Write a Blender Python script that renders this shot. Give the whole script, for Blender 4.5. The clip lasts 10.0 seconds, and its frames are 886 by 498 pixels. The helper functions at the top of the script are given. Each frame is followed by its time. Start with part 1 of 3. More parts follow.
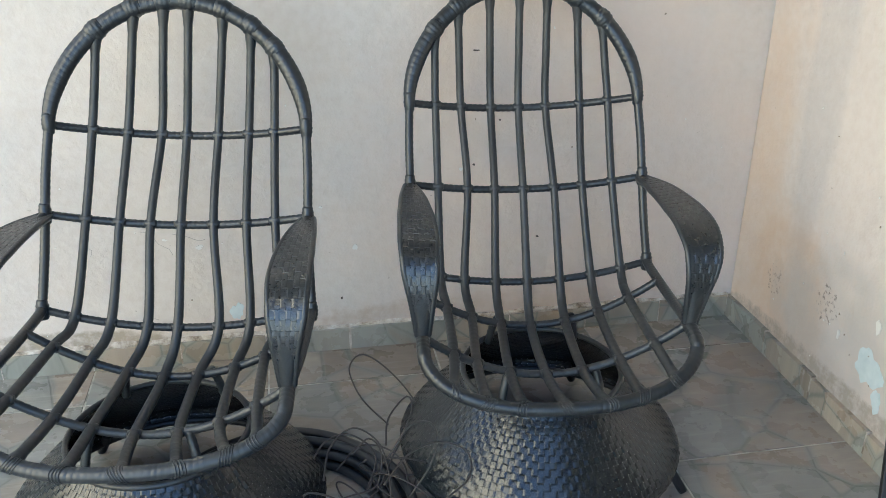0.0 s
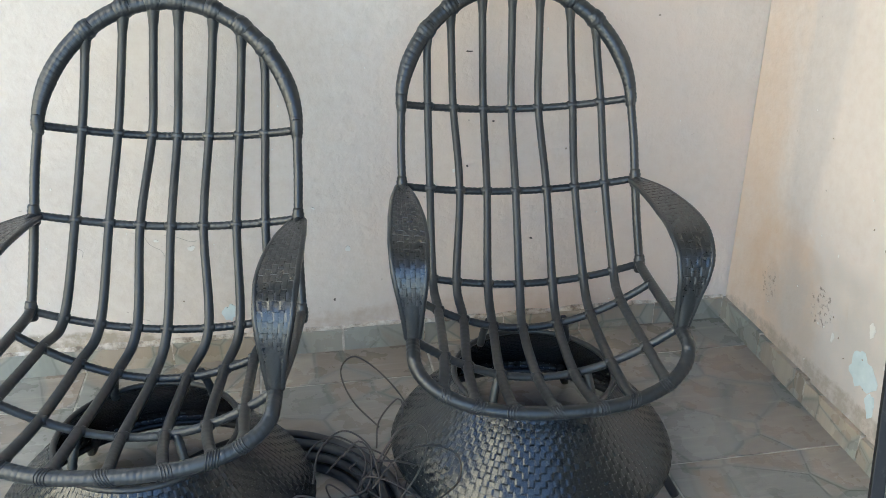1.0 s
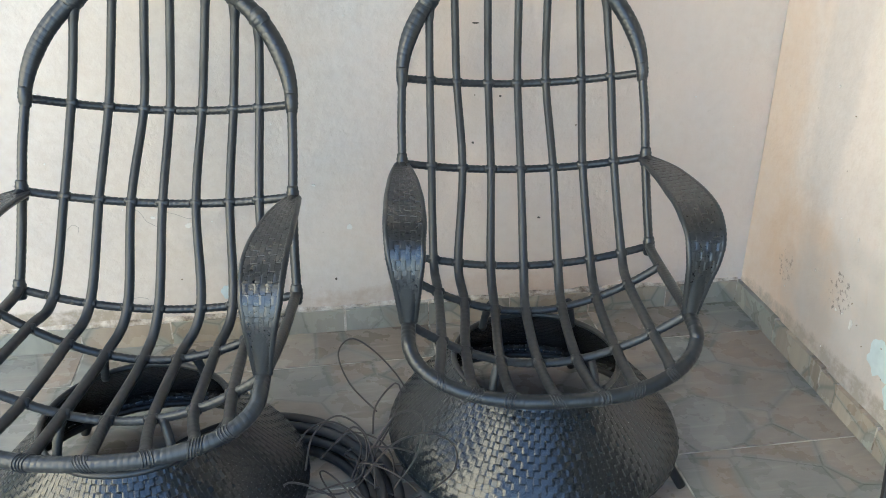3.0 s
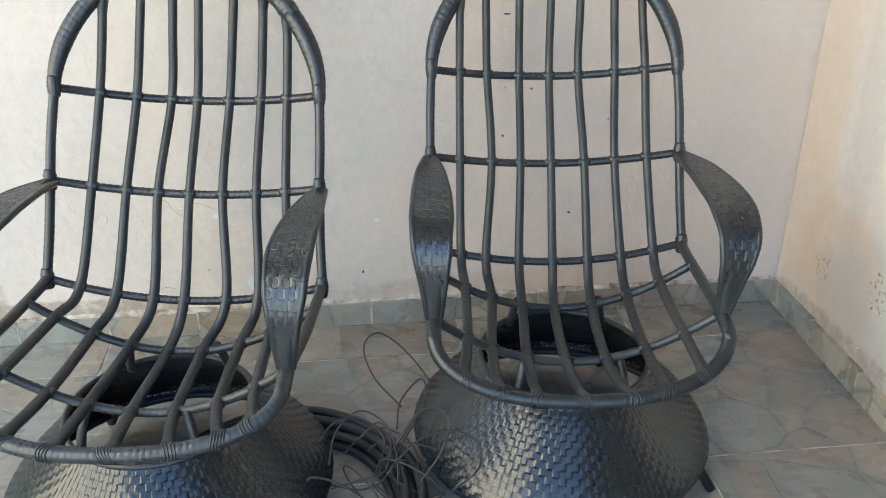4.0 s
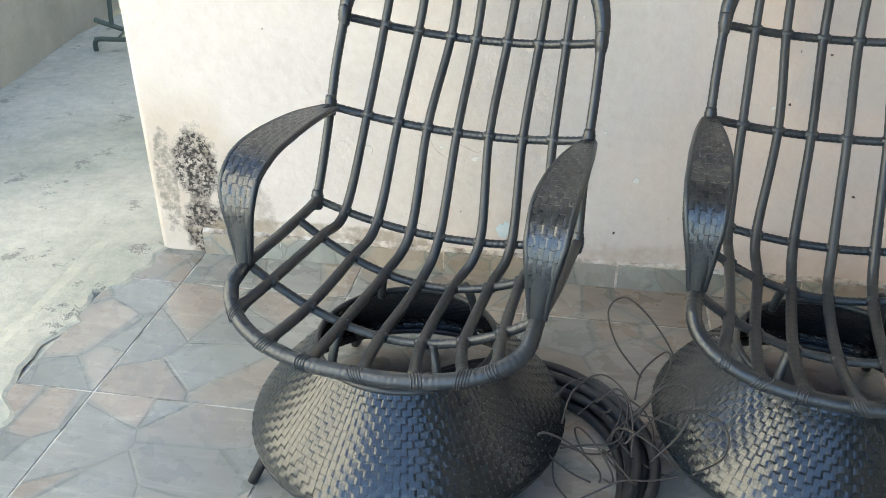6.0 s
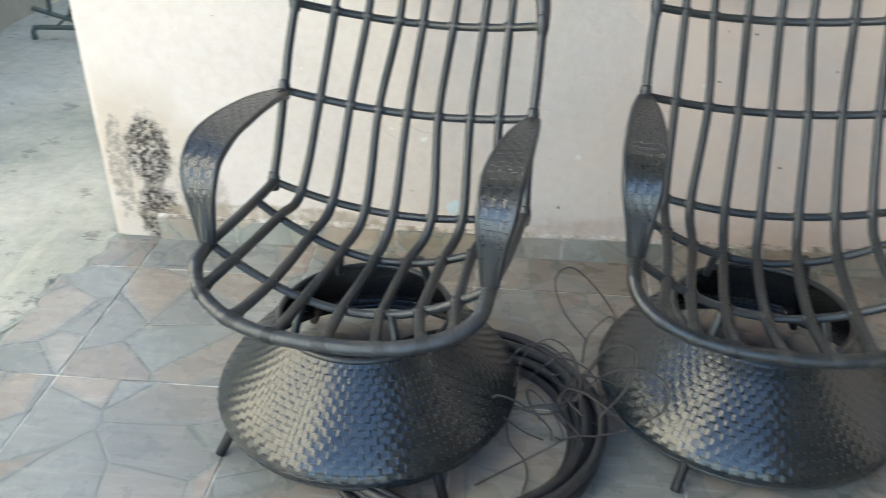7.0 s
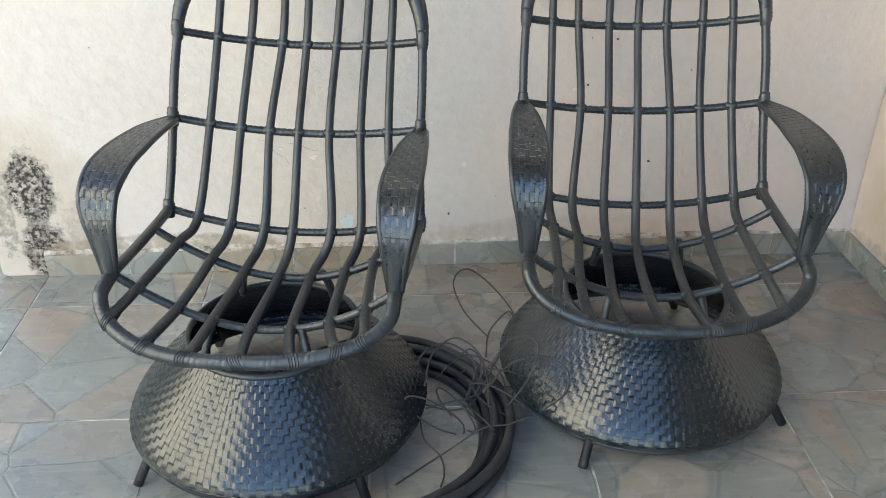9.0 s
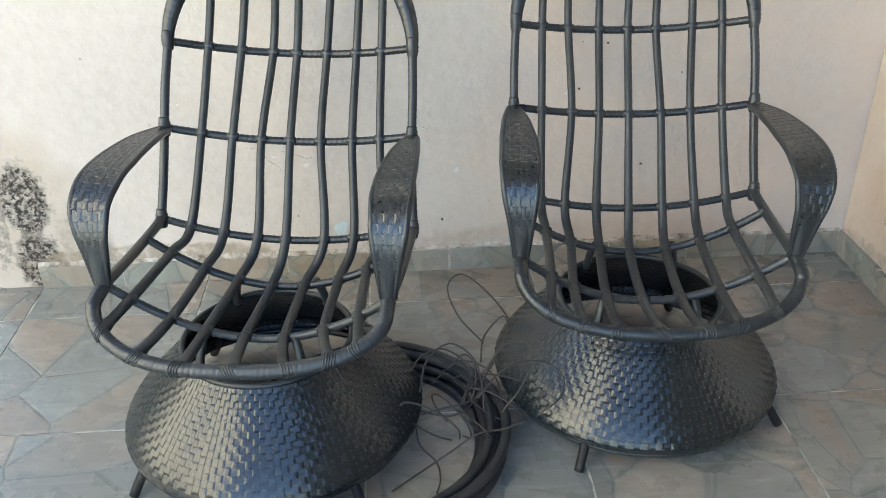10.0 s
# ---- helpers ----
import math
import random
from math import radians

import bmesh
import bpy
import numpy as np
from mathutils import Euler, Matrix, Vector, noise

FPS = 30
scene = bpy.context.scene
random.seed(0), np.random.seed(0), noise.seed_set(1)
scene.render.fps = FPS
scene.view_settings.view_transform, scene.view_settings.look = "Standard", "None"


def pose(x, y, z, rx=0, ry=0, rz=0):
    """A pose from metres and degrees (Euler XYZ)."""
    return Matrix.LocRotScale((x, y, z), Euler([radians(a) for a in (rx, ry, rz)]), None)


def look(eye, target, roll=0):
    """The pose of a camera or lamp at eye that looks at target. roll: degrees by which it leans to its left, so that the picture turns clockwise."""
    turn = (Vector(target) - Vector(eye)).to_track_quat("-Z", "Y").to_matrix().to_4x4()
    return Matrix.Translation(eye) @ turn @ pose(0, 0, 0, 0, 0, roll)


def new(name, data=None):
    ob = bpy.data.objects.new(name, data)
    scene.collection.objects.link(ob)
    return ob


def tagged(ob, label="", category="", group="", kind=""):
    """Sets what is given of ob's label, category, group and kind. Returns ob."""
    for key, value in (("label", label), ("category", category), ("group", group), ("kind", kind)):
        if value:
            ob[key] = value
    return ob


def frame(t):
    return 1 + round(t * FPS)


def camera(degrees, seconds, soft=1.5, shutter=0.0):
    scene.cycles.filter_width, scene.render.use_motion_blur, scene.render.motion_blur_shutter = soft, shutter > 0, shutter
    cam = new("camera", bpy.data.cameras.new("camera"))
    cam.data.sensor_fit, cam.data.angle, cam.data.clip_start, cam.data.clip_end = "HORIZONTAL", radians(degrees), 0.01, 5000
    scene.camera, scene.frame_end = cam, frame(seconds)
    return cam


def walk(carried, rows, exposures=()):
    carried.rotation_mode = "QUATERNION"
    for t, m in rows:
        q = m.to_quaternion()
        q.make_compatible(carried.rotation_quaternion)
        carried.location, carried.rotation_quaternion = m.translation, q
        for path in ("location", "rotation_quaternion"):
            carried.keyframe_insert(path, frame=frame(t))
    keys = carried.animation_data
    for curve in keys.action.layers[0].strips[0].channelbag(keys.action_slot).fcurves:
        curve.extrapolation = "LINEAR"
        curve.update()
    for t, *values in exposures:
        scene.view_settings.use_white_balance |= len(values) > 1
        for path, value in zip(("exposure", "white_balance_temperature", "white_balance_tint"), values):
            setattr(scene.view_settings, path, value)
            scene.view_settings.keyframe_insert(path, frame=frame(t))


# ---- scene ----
cam = camera(54.64, 10.0, soft=0.5, shutter=0.25)
# seconds, x, y, z, yaw, pitch, roll
PATH_ROWS = [
    (0.0, -0.1985, -1.9993, 1.1924, -10.394, -24.124, 0.136),
    (0.5, -0.1957, -2.0026, 1.1958, -10.319, -24.206, 0.223),
    (1.0, -0.1774, -1.9937, 1.1914, -10.322, -24.085, 0.245),
    (1.5, -0.1575, -1.9833, 1.1871, -10.294, -24.353, 0.564),
    (2.0, -0.1350, -1.9631, 1.1828, -10.355, -25.282, 0.670),
    (2.5, -0.1284, -1.9497, 1.1789, -9.622, -25.657, 0.415),
    (4.0, -0.1168, -1.9154, 1.1707, -6.547, -26.352, -0.071),
    (4.5, -0.1135, -1.9005, 1.1636, -3.332, -27.045, -0.112),
    (5.0, -0.1496, -1.8836, 1.1404, 3.646, -27.783, -0.112),
    (5.5, -0.1709, -1.8756, 1.1327, 8.480, -28.537, 0.223),
    (5.7, -0.1753, -1.8759, 1.1334, 9.698, -28.691, 0.082),
    (6.8, -0.1869, -1.9299, 1.1532, 10.538, -29.700, -0.712),
    (7.0, -0.1849, -1.9567, 1.1592, 6.055, -29.977, 0.093),
    (7.5, -0.1865, -2.0087, 1.1710, -1.895, -30.487, -0.458),
    (8.0, -0.2004, -2.0297, 1.1730, -2.697, -29.731, -0.517),
    (8.5, -0.2112, -2.0252, 1.1787, -2.977, -29.162, -0.310),
    (9.0, -0.2130, -2.0238, 1.1806, -2.796, -28.998, -0.369),
    (9.5, -0.2117, -2.0238, 1.1807, -2.896, -28.773, -0.443),
    (10.0, -0.2029, -2.0247, 1.1838, -2.950, -28.697, -1.179),
]
EXPOSURES = [(t, e + 0.10, k - 390, 6) for t, e, k in ((0.0, 1.90, 5930), (2.5, 2.08, 5980), (4.5, 2.12, 6080), (5.5, 2.20, 6130), (7.5, 2.16, 6120), (10.0, 2.08, 6120))]
walk(cam, [(t, pose(x, y, z, 90 + pitch, 0, yaw) @ pose(0, 0, 0, 0, 0, roll)) for t, x, y, z, yaw, pitch, roll in PATH_ROWS], EXPOSURES)

# ---- light: open sky, sun from behind the house, terrace in its shade ----
SUN_EL, SUN_AZ = 36.0, 82.0      # height, and degrees from +y towards +x
world = bpy.data.worlds.new("sky")
scene.world = world
world.use_nodes = True
wn = world.node_tree.nodes
sky = wn.new("ShaderNodeTexSky")
sky.sky_type = "NISHITA"
sky.sun_disc = False
sky.sun_elevation = radians(SUN_EL)
sky.sun_rotation = radians(SUN_AZ)
sky.ozone_density, sky.dust_density = 1.0, 1.2
wn["Background"].inputs["Strength"].default_value = 0.15
world.node_tree.links.new(sky.outputs[0], wn["Background"].inputs["Color"])
sun_data = bpy.data.lights.new("sun", "SUN")
sun_data.energy, sun_data.angle, sun_data.color = 5.0, radians(0.6), (1.0, 0.96, 0.90)
sun_to = Vector((math.sin(radians(SUN_AZ)) * math.cos(radians(SUN_EL)), math.cos(radians(SUN_AZ)) * math.cos(radians(SUN_EL)), math.sin(radians(SUN_EL))))
new("sun", sun_data).matrix_world = look(sun_to * 20, (0, 0, 0))


# ---- materials ----
def material(name, base, rough=0.6, spec=0.5, metal=0.0):
    m = bpy.data.materials.new(name)
    m.use_nodes = True
    b = m.node_tree.nodes["Principled BSDF"]
    b.inputs["Base Color"].default_value = (*base, 1)
    b.inputs["Roughness"].default_value = rough
    b.inputs["Specular IOR Level"].default_value = spec
    b.inputs["Metallic"].default_value = metal
    return m, m.node_tree.nodes, m.node_tree.links, b


def noise_tex(n, l, vec, scale, detail=4.0, rough=0.55):
    t = n.new("ShaderNodeTexNoise")
    t.inputs["Scale"].default_value, t.inputs["Detail"].default_value, t.inputs["Roughness"].default_value = scale, detail, rough
    if vec is not None:
        l.new(vec, t.inputs["Vector"])
    return t.outputs["Fac"]


def ramp(n, l, fac, stops):
    r = n.new("ShaderNodeValToRGB")
    e = r.color_ramp.elements
    while len(e) < len(stops):
        e.new(0.5)
    for el, (p, c) in zip(e, stops):
        el.position, el.color = p, (*c, 1)
    l.new(fac, r.inputs[0])
    return r.outputs[0]


def mixed(n, l, fac, a, b, how="MIX"):
    x = n.new("ShaderNodeMix")
    x.data_type, x.blend_type = "RGBA", how
    for sock, v in ((x.inputs[0], fac), (x.inputs[6], a), (x.inputs[7], b)):
        if isinstance(v, (int, float)):
            sock.default_value = v
        elif isinstance(v, tuple):
            sock.default_value = (*v, 1)
        else:
            l.new(v, sock)
    return x.outputs[2]


def maths(n, l, op, a, b=0.0):
    x = n.new("ShaderNodeMath")
    x.operation = op
    for sock, v in zip(x.inputs, (a, b)):
        if isinstance(v, (int, float)):
            sock.default_value = v
        else:
            l.new(v, sock)
    return x.outputs[0]


def bump(n, l, b, height, strength, dist):
    x = n.new("ShaderNodeBump")
    x.inputs["Strength"].default_value, x.inputs["Distance"].default_value = strength, dist
    l.new(height, x.inputs["Height"])
    l.new(x.outputs[0], b.inputs["Normal"])


def coords(n, kind="Object"):
    return n.new("ShaderNodeTexCoord").outputs[kind]


def blob(n, l, vec, centre, radii):
    """1 at the centre of an ellipsoid, 0 from its surface outwards."""
    s = n.new("ShaderNodeVectorMath")
    s.operation = "SUBTRACT"
    l.new(vec, s.inputs[0])
    s.inputs[1].default_value = centre
    d = n.new("ShaderNodeVectorMath")
    d.operation = "DIVIDE"
    l.new(s.outputs[0], d.inputs[0])
    d.inputs[1].default_value = radii
    k = n.new("ShaderNodeVectorMath")
    k.operation = "LENGTH"
    l.new(d.outputs[0], k.inputs[0])
    x = maths(n, l, "SUBTRACT", 1.0, k.outputs["Value"])
    return maths(n, l, "MAXIMUM", x, 0.0)


def fibre_material(name, base, rough, wound=False, spec=0.75):
    """Black synthetic wicker fibre, slightly different from strand to strand."""
    m, n, l, b = material(name, base, rough, spec)
    b.inputs["IOR"].default_value = 1.5 if wound else 1.52
    info = n.new("ShaderNodeObjectInfo")
    vec = coords(n)
    tone = maths(n, l, "ADD", maths(n, l, "MULTIPLY", info.outputs["Random"], 0.5), noise_tex(n, l, vec, 30.0, 3.0))
    l.new(ramp(n, l, tone, [(0.3, tuple(c * 0.75 for c in base)), (1.1, tuple(c * 1.35 for c in base))]), b.inputs["Base Color"])
    grain = noise_tex(n, l, vec, 160.0, 3.0)
    l.new(maths(n, l, "ADD", maths(n, l, "MULTIPLY", grain, 0.22), rough - 0.11), b.inputs["Roughness"])
    height = grain
    if wound:
        sep = n.new("ShaderNodeSeparateXYZ")
        l.new(coords(n, "UV"), sep.inputs[0])
        turn = maths(n, l, "ADD", maths(n, l, "MULTIPLY", sep.outputs["Y"], 2 * math.pi / 0.009), maths(n, l, "MULTIPLY", sep.outputs["X"], 2 * math.pi))
        turn = maths(n, l, "ADD", turn, maths(n, l, "MULTIPLY", noise_tex(n, l, vec, 22.0, 2.0), 5.0))
        edge = maths(n, l, "POWER", maths(n, l, "ABSOLUTE", maths(n, l, "SINE", maths(n, l, "MULTIPLY", turn, 0.5))), 0.35)
        height = maths(n, l, "ADD", maths(n, l, "MULTIPLY", grain, 0.3), edge)
    bump(n, l, b, height, 0.2 if wound else 0.25, 0.0012)
    return m


FIBRE = fibre_material("wicker_fibre", (0.015, 0.0185, 0.0205), 0.22)
WRAP = fibre_material("wrapped_fibre", (0.026, 0.029, 0.031), 0.34, True, 0.7)
ARM = fibre_material("arm_fibre", (0.024, 0.0255, 0.0255), 0.30, spec=0.9)
RIB = fibre_material("rib_fibre", (0.033, 0.0355, 0.0365), 0.40, spec=0.6)


def plaster_material(name, base, patches):
    """Old painted plaster: cloudy cream paint, damp and mould with shapes of their own, a painted shadow band on the
    side wall, trowel relief.
    """
    m, n, l, b = material(name, base, 0.75, 0.25)
    vec = coords(n)
    c = ramp(n, l, noise_tex(n, l, vec, 1.6, 5.0), [(0.32, tuple(v * 0.9 for v in base)), (0.7, tuple(min(v * 1.06, 0.86) for v in base))])
    fine = noise_tex(n, l, vec, 40.0, 6.0, 0.65)
    c = mixed(n, l, 0.16, c, ramp(n, l, fine, [(0.3, (0.35, 0.33, 0.30)), (0.6, (0.8, 0.78, 0.74))]), "OVERLAY")
    specks = ramp(n, l, noise_tex(n, l, vec, 60.0, 2.0), [(0.74, (0, 0, 0)), (0.77, (1, 1, 1))])
    c = mixed(n, l, maths(n, l, "MULTIPLY", specks, 0.5), c, (0.30, 0.25, 0.2))
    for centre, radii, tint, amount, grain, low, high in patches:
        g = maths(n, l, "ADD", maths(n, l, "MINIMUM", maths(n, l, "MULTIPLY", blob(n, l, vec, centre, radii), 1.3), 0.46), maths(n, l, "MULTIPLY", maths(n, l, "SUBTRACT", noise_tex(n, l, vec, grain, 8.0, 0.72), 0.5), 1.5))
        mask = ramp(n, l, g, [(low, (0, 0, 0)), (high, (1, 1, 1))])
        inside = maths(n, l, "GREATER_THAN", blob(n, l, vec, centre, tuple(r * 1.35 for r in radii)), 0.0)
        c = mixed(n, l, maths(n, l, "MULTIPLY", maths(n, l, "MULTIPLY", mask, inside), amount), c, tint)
    l.new(c, b.inputs["Base Color"])
    h = maths(n, l, "ADD", maths(n, l, "MULTIPLY", noise_tex(n, l, vec, 9.0, 6.0, 0.6), 1.0), maths(n, l, "MULTIPLY", fine, 0.25))
    bump(n, l, b, h, 0.42, 0.014)
    return m


CREAM = (0.70, 0.632, 0.575)
WALL_BACK = plaster_material("cream_plaster", CREAM, [
    ((-1.18, 0, 0.18), (0.22, 0.3, 0.36), (0.57, 0.49, 0.39), 0.8, 10.0, 0.08, 0.55),
    ((-1.03, 0, 0.14), (0.09, 0.3, 0.13), (0.30, 0.26, 0.21), 0.6, 45.0, 0.20, 0.6),
    ((-1.160, 0, 0.265), (0.085, 0.3, 0.14), (0.12, 0.105, 0.09), 0.85, 38.0, 0.26, 0.6),
    ((-1.160, 0, 0.265), (0.080, 0.3, 0.13), (0.03, 0.028, 0.026), 0.96, 70.0, 0.40, 0.52),
    ((-1.158, 0, 0.09), (0.080, 0.3, 0.12), (0.12, 0.105, 0.09), 0.85, 42.0, 0.22, 0.55),
    ((-1.158, 0, 0.09), (0.075, 0.3, 0.11), (0.035, 0.03, 0.027), 0.95, 75.0, 0.41, 0.53),
    ((-1.245, 0, 0.22), (0.04, 0.3, 0.20), (0.20, 0.18, 0.15), 0.7, 60.0, 0.30, 0.55),
    ((-0.85, 0, 0.09), (0.42, 0.3, 0.05), (0.33, 0.27, 0.19), 0.75, 22.0, 0.22, 0.5),
    ((0.3, 0, 0.09), (0.7, 0.3, 0.07), (0.48, 0.36, 0.26), 0.6, 18.0, 0.22, 0.6),
    ((0.50, 0, 0.45), (0.7, 0.3, 0.7), (0.74, 0.61, 0.52), 0.7, 3.0, 0.05, 0.6),
])
WALL_RIGHT = plaster_material("cream_plaster_side", (0.715, 0.632, 0.572), [
    ((1.0, -0.06, 0.45), (0.3, 0.13, 0.55), (0.70, 0.52, 0.37), 0.55, 4.0, 0.0, 0.6),
    ((1.0, -0.25, 0.22), (0.3, 0.20, 0.24), (0.66, 0.48, 0.33), 0.7, 6.0, 0.02, 0.5),
    # tall soft grey shadow band, painted into the wall colour
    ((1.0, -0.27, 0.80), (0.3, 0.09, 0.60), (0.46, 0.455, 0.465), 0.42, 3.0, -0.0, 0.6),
    ((1.0, -0.50, 0.20), (0.3, 0.35, 0.24), (0.48, 0.46, 0.44), 0.6, 5.0, 0.05, 0.55),
    ((1.0, -0.42, 0.26), (0.3, 0.06, 0.07), (0.22, 0.19, 0.17), 0.85, 60.0, 0.50, 0.60),
    ((1.0, -0.20, 0.22), (0.3, 0.05, 0.06), (0.25, 0.20, 0.16), 0.7, 75.0, 0.50, 0.62),
    ((1.0, -0.55, 0.075), (0.3, 0.75, 0.055), (0.34, 0.29, 0.23), 0.7, 30.0, 0.16, 0.55),
    ((1.0, -0.72, 0.24), (0.3, 0.10, 0.12), (0.80, 0.79, 0.77), 0.8, 22.0, 0.35, 0.5),
])
ROUGHCAST, n, l, b = material("grey_render", (0.27, 0.27, 0.24), 0.9, 0.2)
v = coords(n)
l.new(ramp(n, l, noise_tex(n, l, v, 2.2, 7.0, 0.65), [(0.3, (0.34, 0.335, 0.27)), (0.7, (0.54, 0.52, 0.43))]), b.inputs["Base Color"])
bump(n, l, b, noise_tex(n, l, v, 30.0, 6.0), 0.5, 0.02)

CONCRETE, n, l, b = material("worn_concrete", (0.35, 0.37, 0.34), 0.85, 0.3)
v = coords(n)
c = ramp(n, l, noise_tex(n, l, v, 1.4, 8.0, 0.62), [(0.32, (0.31, 0.315, 0.26)), (0.48, (0.44, 0.43, 0.355)), (0.7, (0.57, 0.54, 0.45))])
c = mixed(n, l, 0.3, c, ramp(n, l, noise_tex(n, l, v, 26.0, 8.0, 0.7), [(0.3, (0.26, 0.27, 0.25)), (0.65, (0.70, 0.70, 0.66))]), "OVERLAY")
pits = ramp(n, l, noise_tex(n, l, v, 7.0, 5.0, 0.75), [(0.61, (0, 0, 0)), (0.66, (1, 1, 1))])
c = mixed(n, l, maths(n, l, "MULTIPLY", pits, 0.55), c, (0.17, 0.165, 0.145))
l.new(c, b.inputs["Base Color"])
bump(n, l, b, maths(n, l, "ADD", noise_tex(n, l, v, 12.0, 8.0, 0.7), maths(n, l, "MULTIPLY", pits, -0.8)), 0.45, 0.012)

# cream of the unseen bounce walls, yellowed to warm what they reflect
BOUNCE_CREAM, n, l, b = material("bounce_cream", (0.76, 0.70, 0.60), 0.9, 0.2)
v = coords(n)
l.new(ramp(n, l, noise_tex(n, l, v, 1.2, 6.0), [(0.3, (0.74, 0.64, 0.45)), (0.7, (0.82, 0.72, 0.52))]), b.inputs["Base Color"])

GROUT, n, l, b = material("grout", (0.42, 0.41, 0.37), 0.9, 0.2)
v = coords(n)
l.new(ramp(n, l, noise_tex(n, l, v, 14.0, 6.0), [(0.35, (0.16, 0.16, 0.14)), (0.6, (0.62, 0.60, 0.55))]), b.inputs["Base Color"])


def stone_tile_material(name, scale, dim, tint=(1.0, 1.0, 1.0)):
    """Glazed tile printed as crazy paving: angular stones of pinkish and blue-grey slate with thin dark seams."""
    m, n, l, b = material(name, (0.4, 0.38, 0.35), 0.34, 0.5)
    vec = coords(n)
    info = n.new("ShaderNodeObjectInfo")
    off = n.new("ShaderNodeVectorMath")
    off.operation = "MULTIPLY_ADD"
    l.new(info.outputs["Random"], off.inputs[0])
    off.inputs[1].default_value = (37.0, 53.0, 0.0)
    l.new(vec, off.inputs[2])
    warp = n.new("ShaderNodeTexNoise")
    warp.inputs["Scale"].default_value = 5.0
    l.new(off.outputs[0], warp.inputs["Vector"])
    push = n.new("ShaderNodeVectorMath")
    push.operation = "MULTIPLY_ADD"
    l.new(warp.outputs["Color"], push.inputs[0])
    push.inputs[1].default_value = (0.014, 0.014, 0.0)
    l.new(off.outputs[0], push.inputs[2])
    cell = n.new("ShaderNodeTexVoronoi")
    edge = n.new("ShaderNodeTexVoronoi")
    edge.feature = "DISTANCE_TO_EDGE"
    for t in (cell, edge):
        t.voronoi_dimensions = "3D"
        t.inputs["Scale"].default_value = scale
        l.new(push.outputs[0], t.inputs["Vector"])
    sep = n.new("ShaderNodeSeparateColor")
    l.new(cell.outputs["Color"], sep.inputs[0])
    k = lambda c: tuple(v * dim * t for v, t in zip(c, tint))
    c = ramp(n, l, sep.outputs[0], [(0.0, k((0.51, 0.425, 0.35))), (0.3, k((0.55, 0.475, 0.40))), (0.55, k((0.51, 0.455, 0.39))), (0.66, k((0.46, 0.455, 0.42))), (1.0, k((0.41, 0.435, 0.415)))])
    shade = n.new("ShaderNodeMapRange")
    l.new(sep.outputs[1], shade.inputs[0])
    shade.inputs[3].default_value, shade.inputs[4].default_value = 0.80, 1.16
    grey = n.new("ShaderNodeCombineColor")
    for sock in grey.inputs:
        l.new(shade.outputs[0], sock)
    c = mixed(n, l, 1.0, c, grey.outputs[0], "MULTIPLY")
    stretch = n.new("ShaderNodeMapping")
    stretch.inputs["Scale"].default_value = (13.0, 36.0, 1.0)
    l.new(push.outputs[0], stretch.inputs["Vector"])
    veins = noise_tex(n, l, stretch.outputs[0], 1.0, 7.0, 0.65)
    c = mixed(n, l, 0.38, c, ramp(n, l, veins, [(0.3, (0.28, 0.28, 0.28)), (0.7, (0.70, 0.69, 0.68))]), "OVERLAY")
    far = maths(n, l, "SUBTRACT", edge.outputs["Distance"], maths(n, l, "MULTIPLY", maths(n, l, "SUBTRACT", noise_tex(n, l, push.outputs[0], 6.0, 4.0), 0.42), 0.22))
    wide = ramp(n, l, far, [(0.0, (0.75, 0.75, 0.75)), (0.06, (0, 0, 0))])
    thin = ramp(n, l, edge.outputs["Distance"], [(0.006, (0.75, 0.75, 0.75)), (0.028, (0, 0, 0))])
    seam = maths(n, l, "MAXIMUM", maths(n, l, "MULTIPLY", wide, 0.4), thin)
    worn = ramp(n, l, noise_tex(n, l, push.outputs[0], 9.0, 3.0), [(0.32, (0.35, 0.35, 0.35)), (0.58, (0.9, 0.9, 0.9))])
    c = mixed(n, l, wide, c, k((0.40, 0.42, 0.39)))
    c = mixed(n, l, maths(n, l, "MULTIPLY", thin, worn), c, k((0.27, 0.275, 0.25)))
    scratch = n.new("ShaderNodeMapping")
    scratch.inputs["Scale"].default_value = (5.0, 60.0, 1.0)
    scratch.inputs["Rotation"].default_value = (0, 0, 0.35)
    l.new(push.outputs[0], scratch.inputs["Vector"])
    rubbed = ramp(n, l, noise_tex(n, l, scratch.outputs[0], 1.0, 5.0, 0.6), [(0.56, (0, 0, 0)), (0.70, (1, 1, 1))])
    c = mixed(n, l, maths(n, l, "MULTIPLY", rubbed, 0.2), c, (0.62, 0.60, 0.54))
    dust = noise_tex(n, l, vec, 3.0, 6.0)
    c = mixed(n, l, maths(n, l, "MULTIPLY", dust, 0.16), c, (0.50, 0.505, 0.46))
    l.new(c, b.inputs["Base Color"])
    l.new(ramp(n, l, noise_tex(n, l, vec, 11.0, 5.0), [(0.3, (0.20, 0.20, 0.20)), (0.7, (0.38, 0.38, 0.38))]), b.inputs["Roughness"])
    bump(n, l, b, maths(n, l, "ADD", maths(n, l, "MULTIPLY", veins, 0.5), maths(n, l, "MULTIPLY", seam, -0.6)), 0.5, 0.003)
    return m


